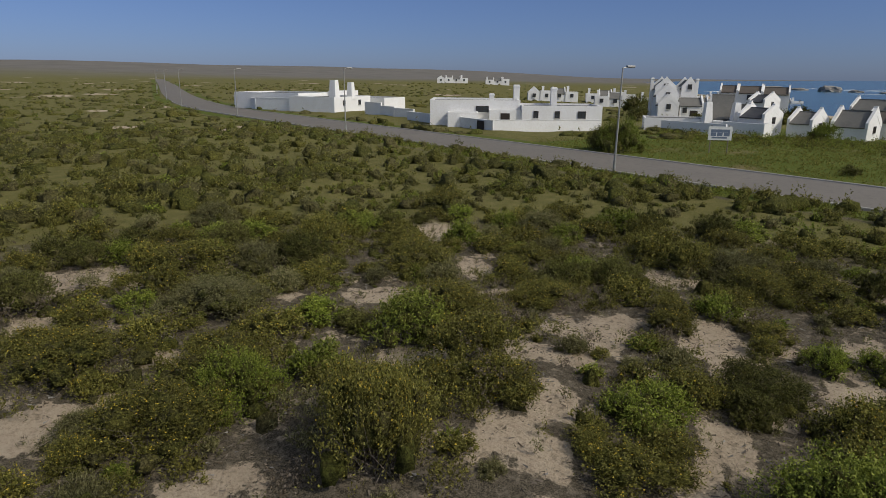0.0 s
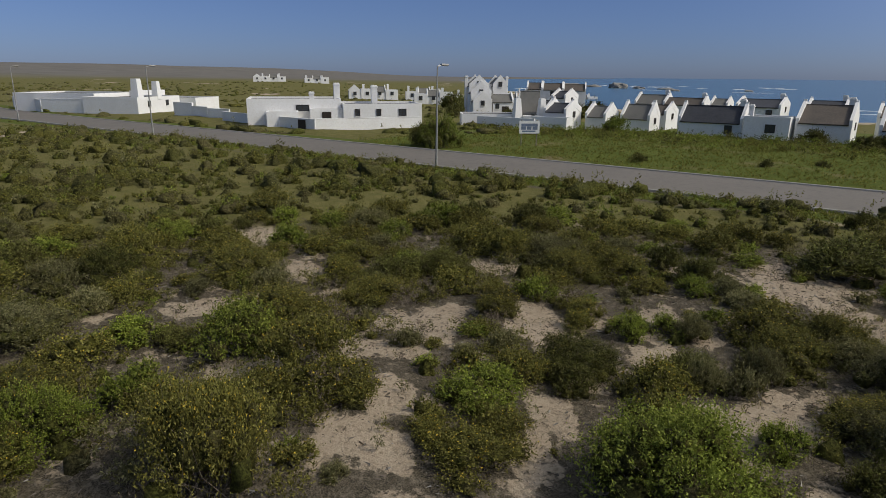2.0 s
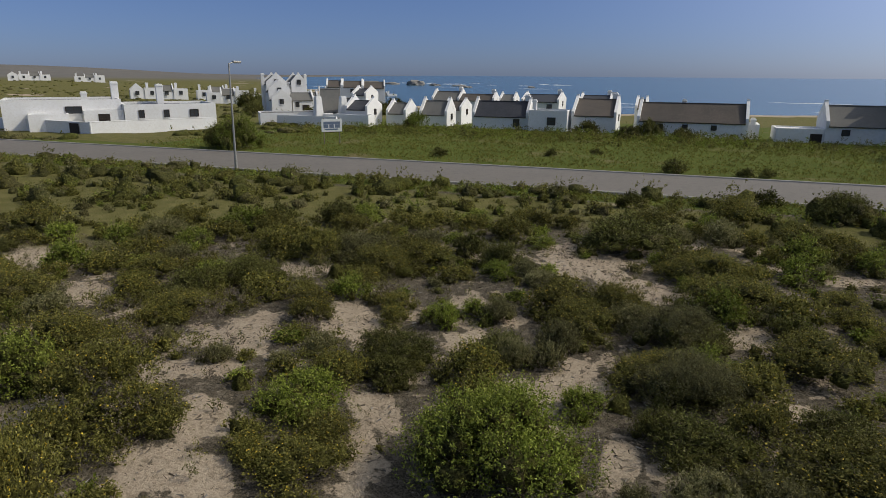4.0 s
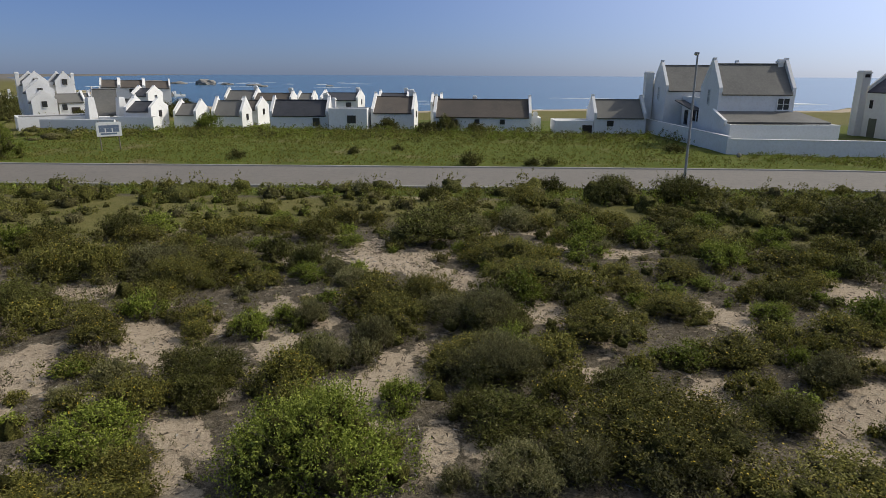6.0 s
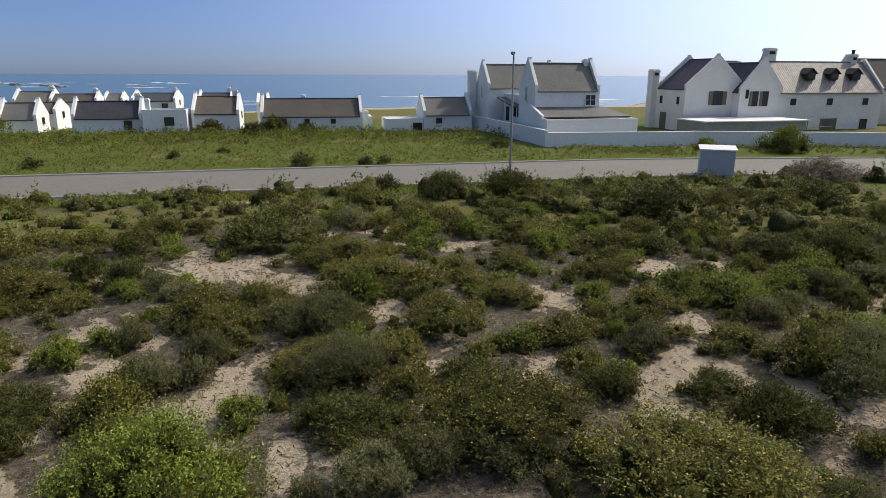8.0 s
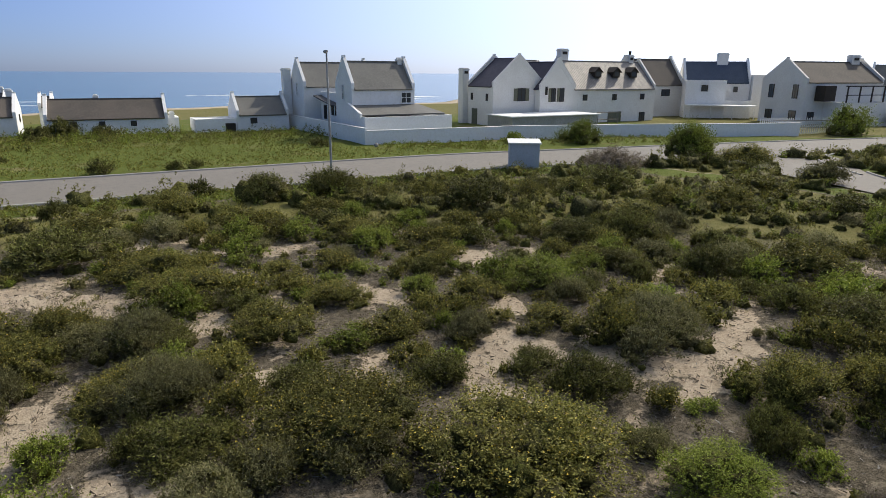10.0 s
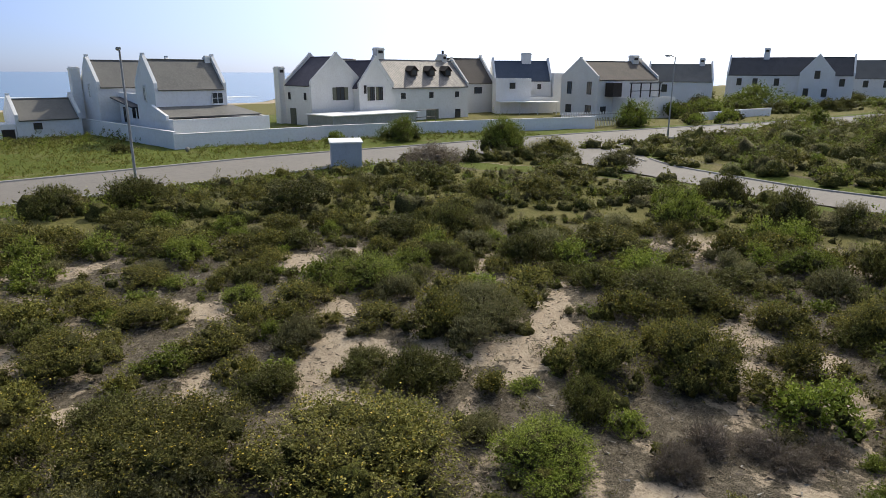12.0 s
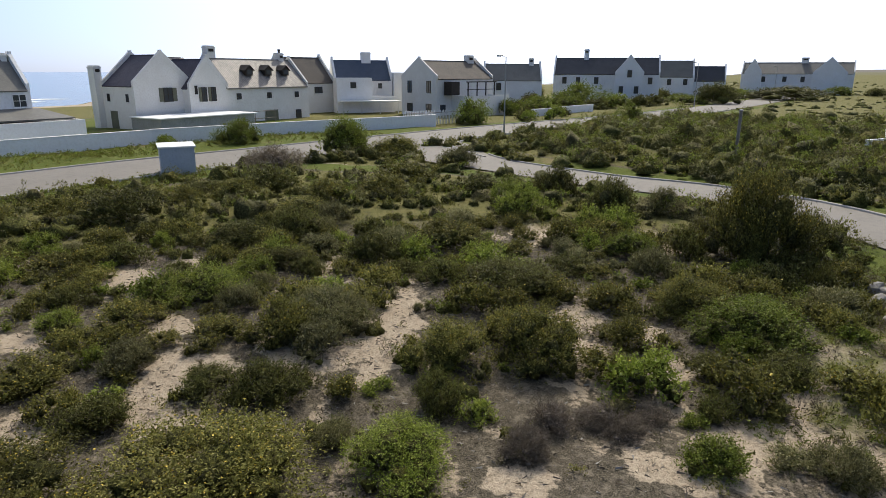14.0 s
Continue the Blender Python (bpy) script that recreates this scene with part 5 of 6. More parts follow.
def shrub_shape(rng, width, ratio, n_lobes):
    """Lobes of an uneven dome: middles and radii."""
    a, q = rng.rand(n_lobes) * 6.283, np.sqrt(rng.rand(n_lobes))
    q = q * (1 + 0.22 * np.sin(2 * a + rng.rand() * 6) + 0.14 * np.sin(3 * a + rng.rand() * 6))
    rad = width * (0.11 + 0.10 * rng.rand(n_lobes))
    reach = np.maximum(width / 2 - rad * 0.75, 0.02)
    h = width * ratio
    x, y = q * reach * np.cos(a), q * reach * np.sin(a)
    z = (h - rad * 0.9) * (1 - 0.75 * q**2.5) * (0.45 + 0.55 * rng.rand(n_lobes) ** 0.6)
    return np.stack([x, y, np.maximum(z, rad * 0.45)], 1), rad


def foliage(rng, width, ratio, count, leaf, aspect, upright, n_lobes, per=8, reach=0.21):
    """Leaf middles, ways and sizes: sprigs that stand out of the lobes, with leaves along each."""
    c, rad = shrub_shape(rng, width, ratio, n_lobes)
    n = max(count // per, 1)
    k = rng.choice(n_lobes, n, p=rad**2 / (rad**2).sum())
    d = unit(rng.normal(size=(n, 3)) + [0, 0, 0.45])
    root = c[k] + d * (rad[k] * (0.62 + 0.4 * rng.rand(n)))[:, None] * [1, 1, 0.9]
    ok = root[:, 2] > 0.0
    root, d = root[ok], d[ok]
    n = len(root)
    shoot = unit(d * 0.75 + rng.normal(size=(n, 3)) * 0.28 + [0, 0, upright])
    length = reach * width**0.35 * (0.4 + 0.85 * rng.rand(n) ** 1.5) * np.where(rng.rand(n) < 0.07, 1.9, 1.0)
    t = (np.arange(per) + 0.5) / per
    p = root[:, None] + shoot[:, None] * (length[:, None] * t)[:, :, None] + rng.normal(size=(n, per, 3)) * leaf * 0.35
    way = unit(shoot[:, None] * (0.35 + 0.5 * upright) + rng.normal(size=(n, per, 3)) * 0.55)
    sz = leaf * (0.65 + 0.7 * rng.rand(n, per)) * (1.1 - 0.4 * t)
    p, way, sz = p.reshape(-1, 3), way.reshape(-1, 3), sz.ravel()
    at_tip = (np.tile(t, n) + 0.25 * rng.rand(len(p))) > 0.84
    ok = p[:, 2] > 0.01
    return p[ok], way[ok], sz[ok], at_tip[ok], c, rad


def ball_quads(n=2):
    """A cube blown up to a ball: verts and quads."""
    bm = bmesh.new()
    bmesh.ops.create_cube(bm, size=1.0)
    bmesh.ops.subdivide_edges(bm, edges=bm.edges[:], cuts=n - 1, use_grid_fill=True)
    bm.verts.ensure_lookup_table()
    v = unit(np.array([q.co[:] for q in bm.verts]))
    f = np.array([[q.index for q in face.verts] for face in bm.faces])
    bm.free()
    return v, f


BALL_V, BALL_F = ball_quads(2)
CLUMP_V, CLUMP_F = ball_quads(3)
CLUMP_F = halved(CLUMP_F)
NUB_V, NUB_F = BALL_V, halved(BALL_F)


def lobe_cores(c, rad, rng):
    """The dense brown inner growth of each lobe, under the leaves."""
    v = c[:, None] + BALL_V[None] * rad[:, None, None] * (0.45 + 0.75 * rng.rand(len(c), len(BALL_V), 1))
    v = v.reshape(-1, 3)
    v[:, 2] = np.maximum(v[:, 2], -0.03)
    f = (BALL_F[None] + (np.arange(len(c)) * len(BALL_V))[:, None, None]).reshape(-1, 4)
    return v, halved(f)


SHRUB_KINDS = {
    "olive": (L_OLIVE, 0.078, 0.50, 0.55, 0.016),
    "green": (L_GREEN, 0.078, 0.55, 0.5, 0.0),
    "dark": (L_DARK, 0.115, 0.30, 1.0, 0.0),
    "grey": (L_GREY, 0.11, 0.26, 1.0, 0.0),
    "dry": (L_DRY, 0.20, 0.07, 0.7, 0.0),
}
SHRUB_LABELS = {
    "olive": "rounded olive-green coastal shrub dotted with yellow flowers",
    "green": "bright green leafy coastal shrub on sand",
    "dark": "dark green spiky coastal shrub on sand",
    "grey": "grey-green wispy coastal shrub on sand",
    "dry": "dead brown tangled shrub on bare ground",
}
TIP_LEAF = {"olive": L_TIP_OLIVE, "green": L_TIP_GREEN, "dark": L_TIP_DARK, "grey": L_TIP_GREY, "dry": L_DRY}
TIP_SLOT = {"olive_leaf": 0, "green_leaf": 1, "dark_leaf": 2, "grey_leaf": 3}
MESH_STORE = {}


def mesh_only(name, v, f, mat, second=None, split=0):
    """A mesh with one material, or a second one from face number split on."""
    ob = raw_mesh(name, v, f, [mat, second] if second else [mat], (np.arange(len(f)) >= split) if second else None)
    me = ob.data
    bpy.data.objects.remove(ob)
    return me


TIERS = ((0.74, 1.9), (0.86, 1.2), (1.2, 0.56), (1.9, 0.24))     # leaf size and number, from near to far


def shrub_meshes(kind, size_class, variant, tier):
    """Shared meshes of one shrub: leaves, twigs, flowers. Real size of the class: 0.8, 1.7 or 3.2 m."""
    key = (kind, size_class, variant, tier)
    if key in MESH_STORE:
        return MESH_STORE[key]
    rng = np.random.RandomState(hash_of(key))
    mat, leaf, aspect, upright, flowers = SHRUB_KINDS[kind]
    leaf *= TIERS[tier][0]
    width = (0.8, 1.7, 3.2)[size_class]
    count = int((1150, 4300, 12500)[size_class] * TIERS[tier][1] * (0.8 if kind == "dry" else 1.0) * (1.25 if aspect < 0.3 else 1.0))
    lobes = (10, 20, 34)[size_class]
    p, way, sz, at_tip, c, rad = foliage(rng, width, 0.52, count, leaf, aspect, upright, lobes)
    order = np.argsort(at_tip, kind="stable")
    p, way, sz = p[order], way[order], sz[order]
    v, f = leaf_quads(p, way, sz, aspect, rng)
    meshes = {"foliage": mesh_only("foliage", v, f, mat, TIP_LEAF[kind], int((~at_tip).sum()))}
    n = int((24, 60, 120)[size_class] * (9 if kind == "dry" else 1) * (1, 0.7, 0.3, 0.1)[tier])
    k = rng.choice(len(p), n)
    root = np.stack([rng.normal(size=n) * width * 0.10, rng.normal(size=n) * width * 0.10, np.full(n, -0.05)], 1)
    mid = root * 0.4 + p[k] * 0.6 + rng.normal(size=(n, 3)) * width * 0.03
    mid[:, 2] = np.maximum(mid[:, 2] * 0.8, 0.03)
    tip = p[k] + way[k] * 0.06
    step = 2 if tier > 1 else 1
    cv, cf = lobe_cores(c[::step], rad[::step] * (0.3 if kind == "dry" else 0.56), rng)
    v1, f1 = sticks(root, mid, np.full(n, 0.012))
    v2, f2 = sticks(mid, tip, np.full(n, 0.007))
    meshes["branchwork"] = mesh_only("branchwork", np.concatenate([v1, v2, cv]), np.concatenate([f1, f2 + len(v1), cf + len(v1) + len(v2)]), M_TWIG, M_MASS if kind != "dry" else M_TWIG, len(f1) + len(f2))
    if flowers:
        nf = int(len(p) * flowers)
        top = p[rng.choice(np.nonzero(p[:, 2] > np.median(p[:, 2]) * 0.75)[0], nf)] + [0, 0, 0.015]
        vv, ff = [], []
        for turn in range(2):
            v, f = leaf_quads(top, unit(rng.normal(size=top.shape) + [0, 0, 0.2]), np.full(nf, 0.045 * TIERS[tier][0] ** 0.7), 0.9, rng)
            ff.append(f + sum(len(q) for q in vv))
            vv.append(v)
        meshes["blossom"] = mesh_only("blossom", np.concatenate(vv), np.concatenate(ff), M_FLOWER)
    MESH_STORE[key] = meshes
    return meshes


def hash_of(key):
    kind, size_class, variant, tier = key
    return 1000 * tier + {"olive": 100, "green": 200, "dark": 300, "grey": 400, "dry": 500}[kind] + size_class * 30 + variant


SHRUB_COUNT = 0
TAKEN = []


def shrub(kind, x, y, width, ratio, name="", label="", category="shrub", fine=None):
    global SHRUB_COUNT
    SHRUB_COUNT += 1
    size_class = 0 if width < 1.15 else 1 if width < 2.3 else 2
    r = math.hypot(x, y)
    tier = 0 if r < 13.5 else 1 if r < 22 else 2 if r < 36 else 3
    tier = tier if fine is None else fine
    meshes = shrub_meshes(kind, size_class, SHRUB_COUNT % (3, 3, 2, 2)[tier], tier)
    s = width / (1.0, 1.98, 3.65)[size_class]
    e = new(name or {"olive": "olive_shrub", "green": "leafy_shrub", "dark": "heath_shrub", "grey": "wispy_shrub", "dry": "dead_shrub"}[kind])
    e.matrix_world = pose(x, y, ground_z(x, y) - 0.02, 0, 0, RNG.rand() * 360) @ Matrix.Diagonal((s * (0.95 + 0.15 * RNG.rand()), s * (0.95 + 0.15 * RNG.rand()), width * ratio / (0.58, 1.05, 1.85)[size_class], 1))
    tagged(e, label or SHRUB_LABELS[kind], category, "shrubs of the dune scrub")
    for pname, me in meshes.items():
        o = new(pname, me)
        o.parent = e
        if pname == "branchwork":
            tagged(o, "tangled brown twigs and inner growth", kind="stuff")
        if pname == "blossom":
            tagged(o, "small yellow daisy flowers", kind="stuff")
    TAKEN.append((x, y, width / 2))
    return e


for kind, rows in (("olive", OLIVE_SHRUBS + OLIVE_SHRUBS_B + OLIVE_SHRUBS_C + OLIVE_SHRUBS_D), ("green", GREEN_SHRUBS), ("dark", DARK_SHRUBS + DARK_SHRUBS_B), ("grey", GREY_SHRUBS + GREY_SHRUBS_B), ("dry", DRY_SHRUBS + [(31.9, 32.2, 5.0, 0.36)])):
    for x, y, w, ratio in rows:
        shrub(kind, x, y, w * (1.08 if kind == "dry" else 1.0), ratio)

# larger bushes
shrub("green", -35.8, 48.2, 4.9, 0.76, "roadside_bush", "large dense green bush beside the road", "bush", 1)
# dark-leaved bush added where the first one's left side is in shade
shrub("dark", -38.0, 48.6, 4.0, 0.6, "roadside_bush", "lower dark bush standing in for the shaded left side of the roadside bush", "bush", 1)
shrub("olive", 25.6, 1.9, 4.8, 0.86, "round_bush", "tall round dark green bush by the side road", "bush", 0)
shrub("dark", 27.0, 0.2, 3.2, 0.6, "round_bush", "dark leafy bush by the side road", "bush")
shrub("green", 42.0, 47.2, 4.6, 0.6, "verge_bush", "bright green bush in front of the garden wall", "bush", 1)
shrub("green", 41.6, 34.2, 5.4, 0.66, "verge_bush", "tall dark green bush at the junction", "bush", 1)
shrub("olive", 42.0, 29.6, 5.0, 0.4, "verge_bush", "broad olive bush at the corner of the side road", "bush", 1)
shrub("green", 36.5, 50.5, 2.4, 0.5, "verge_bush", "small green bush in front of the garden wall", "bush")
shrub("green", 75.8, 40.8, 6.4, 0.62, "verge_bush", "tall dark bush beside the fence", "bush", 2)
shrub("dark", 87, 38.2, 3.4, 0.6, "verge_bush", "dark bush beside the garden wall", "bush")

# smaller shrubs between them, clear of sand, road and each other
cr, ca_ = 8.5 + 21 * np.sqrt(RNG.rand(5000)), np.radians(-88 + 190 * RNG.rand(5000))
cx, cy = cr * np.sin(ca_), cr * np.cos(ca_)
clear = (cy < 35.0) & (line_dist(cx, cy, SIDE_COARSE) > 4.8) & (is_bare(cx, cy) < 0.4)
BUDGET = 430
for x, y in zip(cx[clear], cy[clear]):
    w = (0.6 + 1.3 * RNG.rand() ** 1.3) * (1.5 if x < -9 else 1.2 if x > 0 else 1.0)
    if BUDGET < 1 or any(math.hypot(x - tx, y - ty) < tr * (0.58 if x < 0 else 0.46) + w * 0.26 for tx, ty, tr in TAKEN):
        continue
    kind = RNG.choice(["olive", "olive", "olive", "dark", "grey", "green", "green"])
    shrub(kind, float(x), float(y), w, 0.4 + 0.2 * RNG.rand(), fine=1 if x * x + y * y < 180 else 2)
    BUDGET -= 1


def scatter_scrub(name, count, place, size, leaves_per, leaf, mats, weights, label, category, ratio=0.5, seed=5, aspect=0.5, cores=0):
    """Many low shrubs in one mesh: each a lobed dome of leaves."""
    rng = np.random.RandomState(seed)
    vs, fs, idx, n0 = [], [], [], 0
    xs, ys = place(rng, count * 4)
    for x, y in zip(xs[:count], ys[:count]):
        w = size[0] + (size[1] - size[0]) * rng.rand() ** 1.4
        p, way, sz, at_tip, _, _ = foliage(rng, w, ratio * (0.75 + 0.5 * rng.rand()), leaves_per, leaf, aspect, 0.55, 7)
        v, f = leaf_quads(p, way, sz, aspect, rng)
        if cores and len(p):
            top = p[:, 2].max()
            bv, bf = (NUB_V, NUB_F) if cores == 1 else (CLUMP_V, CLUMP_F)
            lump = 0.58 + 0.55 * rng.rand(len(bv), 1) + 0.22 * np.sin(bv @ rng.normal(size=(3, 1)) * 4 + rng.rand() * 6)
            cv = bv * lump * [w * 0.31, w * 0.31, top * 0.62]
            cv[:, 2] = np.maximum(cv[:, 2], -0.05)
            v, f = np.concatenate([v, cv]), np.concatenate([f, bf + len(v)])
        vs.append(v + [x, y, 0])
        fs.append(f + n0)
        tone = rng.choice(len(mats), p=weights)
        mi = np.full(len(f), tone)
        mi[: len(p)][at_tip] = TIP_SLOT.get(mats[tone].name, 0) + len(mats) if mats[tone].name in TIP_SLOT else tone
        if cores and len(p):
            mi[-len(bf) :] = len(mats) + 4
        idx.append(mi)
        n0 += len(v)
    v = np.concatenate(vs)
    v[:, 2] += land(v[:, 0], v[:, 1])
    ob = raw_mesh(name, v, np.concatenate(fs), mats + [TIP_LEAF["olive"], TIP_LEAF["green"], TIP_LEAF["dark"], TIP_LEAF["grey"], M_MASS], np.concatenate(idx))
    return tagged(ob, label, category, kind="stuff")


def off_tar(x, y, margin):
    return (line_dist(x, y, MAIN_COARSE) > MAIN_W + margin) & (line_dist(x, y, SIDE_COARSE) > SIDE_W + margin)


def polar(rng, n, r0, r1, power, a0, a1):
    r, a = r0 + (r1 - r0) * rng.rand(n) ** power, np.radians(a0 + (a1 - a0) * rng.rand(n))
    return r * np.sin(a), r * np.cos(a)


def spot_near(rng, n):
    x, y = polar(rng, n, 8, 44, 0.5, -92, 104)
    ok = (y < 35.4) & off_tar(x, y, 1.2) & ~((np.hypot(x, y) < 34) & (is_bare(x, y) > 0.38))
    return x[ok], y[ok]


def spot_mid(rng, n):
    x, y = polar(rng, n, 30, 80, 0.8, -100, 115)
    ok = off_tar(x, y, 0.6) & ~((y > 41) & (x > -48) & (x < 47)) & ~((y > 41) & (x < -48) & ((y > 52) | (x > -60)))
    ok &= ~((y > np.interp(x, [40, 80, 120, 260], [36, 29, 20, 6])) & (x > 40))
    return x[ok], y[ok]


def spot_far(rng, n):
    x, y = polar(rng, n, 75, 495, 1.6, -97, -27)
    x2, y2 = polar(rng, n, 75, 495, 1.6, 78, 108)
    x, y = np.where(rng.rand(n) < 0.72, [x, y], [x2, y2])
    ok = off_tar(x, y, 1.0) & ~((x > -150) & (x < -50) & (y > 50) & (y < 82)) & (y < coast(x) - 60)
    return x[ok], y[ok]


LMATS = [L_OLIVE, L_DARK, L_GREEN, L_GREY]
scatter_scrub("low_scrub", 2000, spot_near, (0.3, 1.1), 140, 0.08, LMATS, [0.48, 0.08, 0.18, 0.26], "low olive and grey-green undergrowth between the shrubs", "undergrowth", 0.42, 5, 0.5, 1)


def spot_west(rng, n):
    x, y = polar(rng, n, 8, 26, 0.6, -92, -22)
    ok = is_bare(x, y) < 0.2
    return x[ok], y[ok]


def spot_sand(rng, n):
    x, y = polar(rng, n, 8, 30, 0.5, -90, 100)
    ok = (y < 36) & off_tar(x, y, 0.3)
    return x[ok], y[ok]


scatter_scrub("flowering_scrub", 200, spot_west, (0.6, 1.8), 620, 0.065, [L_OLIVE, L_GREY, L_DRY], [0.7, 0.18, 0.12], "spreading olive scrub with dry twigs", "scrub", 0.42, 15)
scatter_scrub("dry_tufts", 5200, spot_sand, (0.14, 0.55), 28, 0.11, [L_DRY, L_GREY, L_OLIVE], [0.55, 0.3, 0.15], "dry grass tufts and twig litter on the sand", "litter", 0.45, 16, 0.14)


scatter_scrub("sand_scrub", 620, spot_sand, (0.2, 0.6), 90, 0.07, [L_OLIVE, L_DARK, L_GREY], [0.4, 0.3, 0.3], "small seedling shrubs dotted over the sand", "undergrowth", 0.55, 18, 0.35)


rng_l = np.random.RandomState(23)
lx, ly = polar(rng_l, 52000, 7.5, 26, 0.6, -88, 98)
ok = off_tar(lx, ly, 0.4) & (ly < 35)
lx, ly = lx[ok], ly[ok]
lp = np.stack([lx, ly, land(lx, ly) + 0.015 + 0.02 * rng_l.rand(len(lx))], 1)
lay = rng_l.normal(size=(len(lx), 3)) * [1, 1, 0.12]
ln = 0.05 + 0.16 * rng_l.rand(len(lx)) ** 2
v, f = leaf_quads(lp, unit(lay), ln, 0.22, rng_l)
tagged(raw_mesh("fallen_litter", v, f, [M_TWIG, L_DRY, M_ROCK], rng_l.choice(3, len(f), p=[0.5, 0.35, 0.15])), "fallen twigs, dead leaves and shell bits on the sand", "litter", kind="stuff")


def spot_behind(rng, n):
    x, y = polar(rng, n, 1.5, 26, 0.6, 95, 275)
    x2, y2 = polar(rng, n, 1.0, 6.5, 0.6, -90, 95)
    x, y = np.where(rng.rand(n) < 0.75, [x, y], [x2, y2])
    ok = off_tar(x, y, 0.5) & (is_bare(x, y) < 0.6)
    return x[ok], y[ok]


scatter_scrub("low_scrub_behind", 300, spot_behind, (0.6, 1.9), 110, 0.13, LMATS, [0.45, 0.25, 0.1, 0.2], "low olive scrub carrying on over the dune", "undergrowth", 0.42, 19, 0.5, 1)
scatter_scrub("dune_scrub", 1700, spot_mid, (0.8, 2.7), 160, 0.125, LMATS, [0.60, 0.08, 0.10, 0.22], "dense olive and green scrub covering the dunes", "scrub", 0.48, 6, 0.5, 3)


def spot_island(rng, n):
    x, y = 43.5 + 60 * rng.rand(n) ** 1.4, -14 + 46 * rng.rand(n)
    ok = off_tar(x, y, 0.5) & (y < np.interp(x, [43, 50, 60, 80, 100], [24, 26, 28, 26, 21])) & (x > np.interp(y, [-14, -2, 6, 14, 20, 24, 28], [40, 42, 44, 44.8, 48.5, 54, 61]))
    return x[ok], y[ok]


scatter_scrub("island_scrub", 420, spot_island, (1.6, 4.4), 520, 0.14, [L_OLIVE, L_GREEN, L_DARK], [0.2, 0.36, 0.44], "thick green scrub on the low dune beyond the side road", "scrub", 0.55, 17, 0.5, 3)
scatter_scrub("distant_scrub", 4000, spot_far, (1.2, 4.2), 8, 0.25, LMATS, [0.6, 0.14, 0.1, 0.16], "distant dark green scrub on the plain", "scrub", 0.36, 7, 0.5, 1)


def spot_field(rng, n):
    x, y = -46 + 92 * rng.rand(n), 46.4 + 28 * rng.rand(n)
    ok = ~((x > 21) & (y > 53 - (x - 21) * 0.25)) & ~((x < -40) & (y > 58))
    return x[ok], y[ok]


def spot_bumps(rng, n):
    x, y = -46 + 70 * rng.rand(n), 62 + 15 * rng.rand(n) ** 0.7
    ok = ~((x > 10) & (y > 70))
    return x[ok], y[ok]


scatter_scrub("field_grass", 5200, spot_field, (0.4, 1.5), 26, 0.11, [L_GRASS, L_OLIVE], [0.75, 0.25], "short green grass and herbs of the open field", "grass", 0.10, 8)
scatter_scrub("field_undergrowth", 560, spot_bumps, (1.0, 2.8), 100, 0.16, [L_GREEN, L_OLIVE, L_DARK], [0.45, 0.35, 0.2], "low green undergrowth at the edge of the field", "undergrowth", 0.38, 9)
for x, y, w in ((1.0, 47.4, 2.2), (-17.5, 50.5, 1.8), (-8.6, 53.5, 1.4), (-5.3, 56.5, 1.2), (5.6, 46.9, 1.5), (7.0, 47.3, 1.4), (-3.6, 73.5, 3.2), (18.6, 55.5, 2.0), (2.2, 74, 3.0)):
    shrub("dark", x, y, w, 0.5, "field_shrub", "dark low shrub standing in the grass field")


def spot_verge(rng, n):
    return -60 + 90 * rng.rand(n), 37.2 - 3.0 * rng.rand(n) ** 1.5


scatter_scrub("verge_grass", 2200, spot_verge, (0.25, 0.7), 30, 0.12, [L_GRASS, L_GREEN], [0.7, 0.3], "bright green grass along the road verge", "grass", 0.3, 12)


def spot_track(rng, n):
    x, y = 12 + 21 * rng.rand(n), -14 + 15.5 * rng.rand(n)
    ok = off_tar(x, y, 0.2) & (waves(x, y, 3.0, 61) > -0.35)
    return x[ok], y[ok]


scatter_scrub("track_grass", 1300, spot_track, (0.2, 0.8), 44, 0.12, [L_GRASS, L_GREEN, L_DRY], [0.5, 0.28, 0.22], "short green grass and dry stalks near the side road", "grass", 0.3, 14, 0.2)


def spot_verge_far(rng, n):
    x = 24 + 34 * rng.rand(n)
    return x, np.interp(x, [24, 37.5, 50, 63], [54.3, 52.9, 49.0, 44.4]) - 5.5 * rng.rand(n) ** 1.6


scatter_scrub("verge_plants", 420, spot_verge_far, (0.3, 1.0), 50, 0.12, [L_GREEN, L_GRASS, L_OLIVE], [0.5, 0.3, 0.2], "green groundcover in front of the garden wall", "groundcover", 0.35, 13)

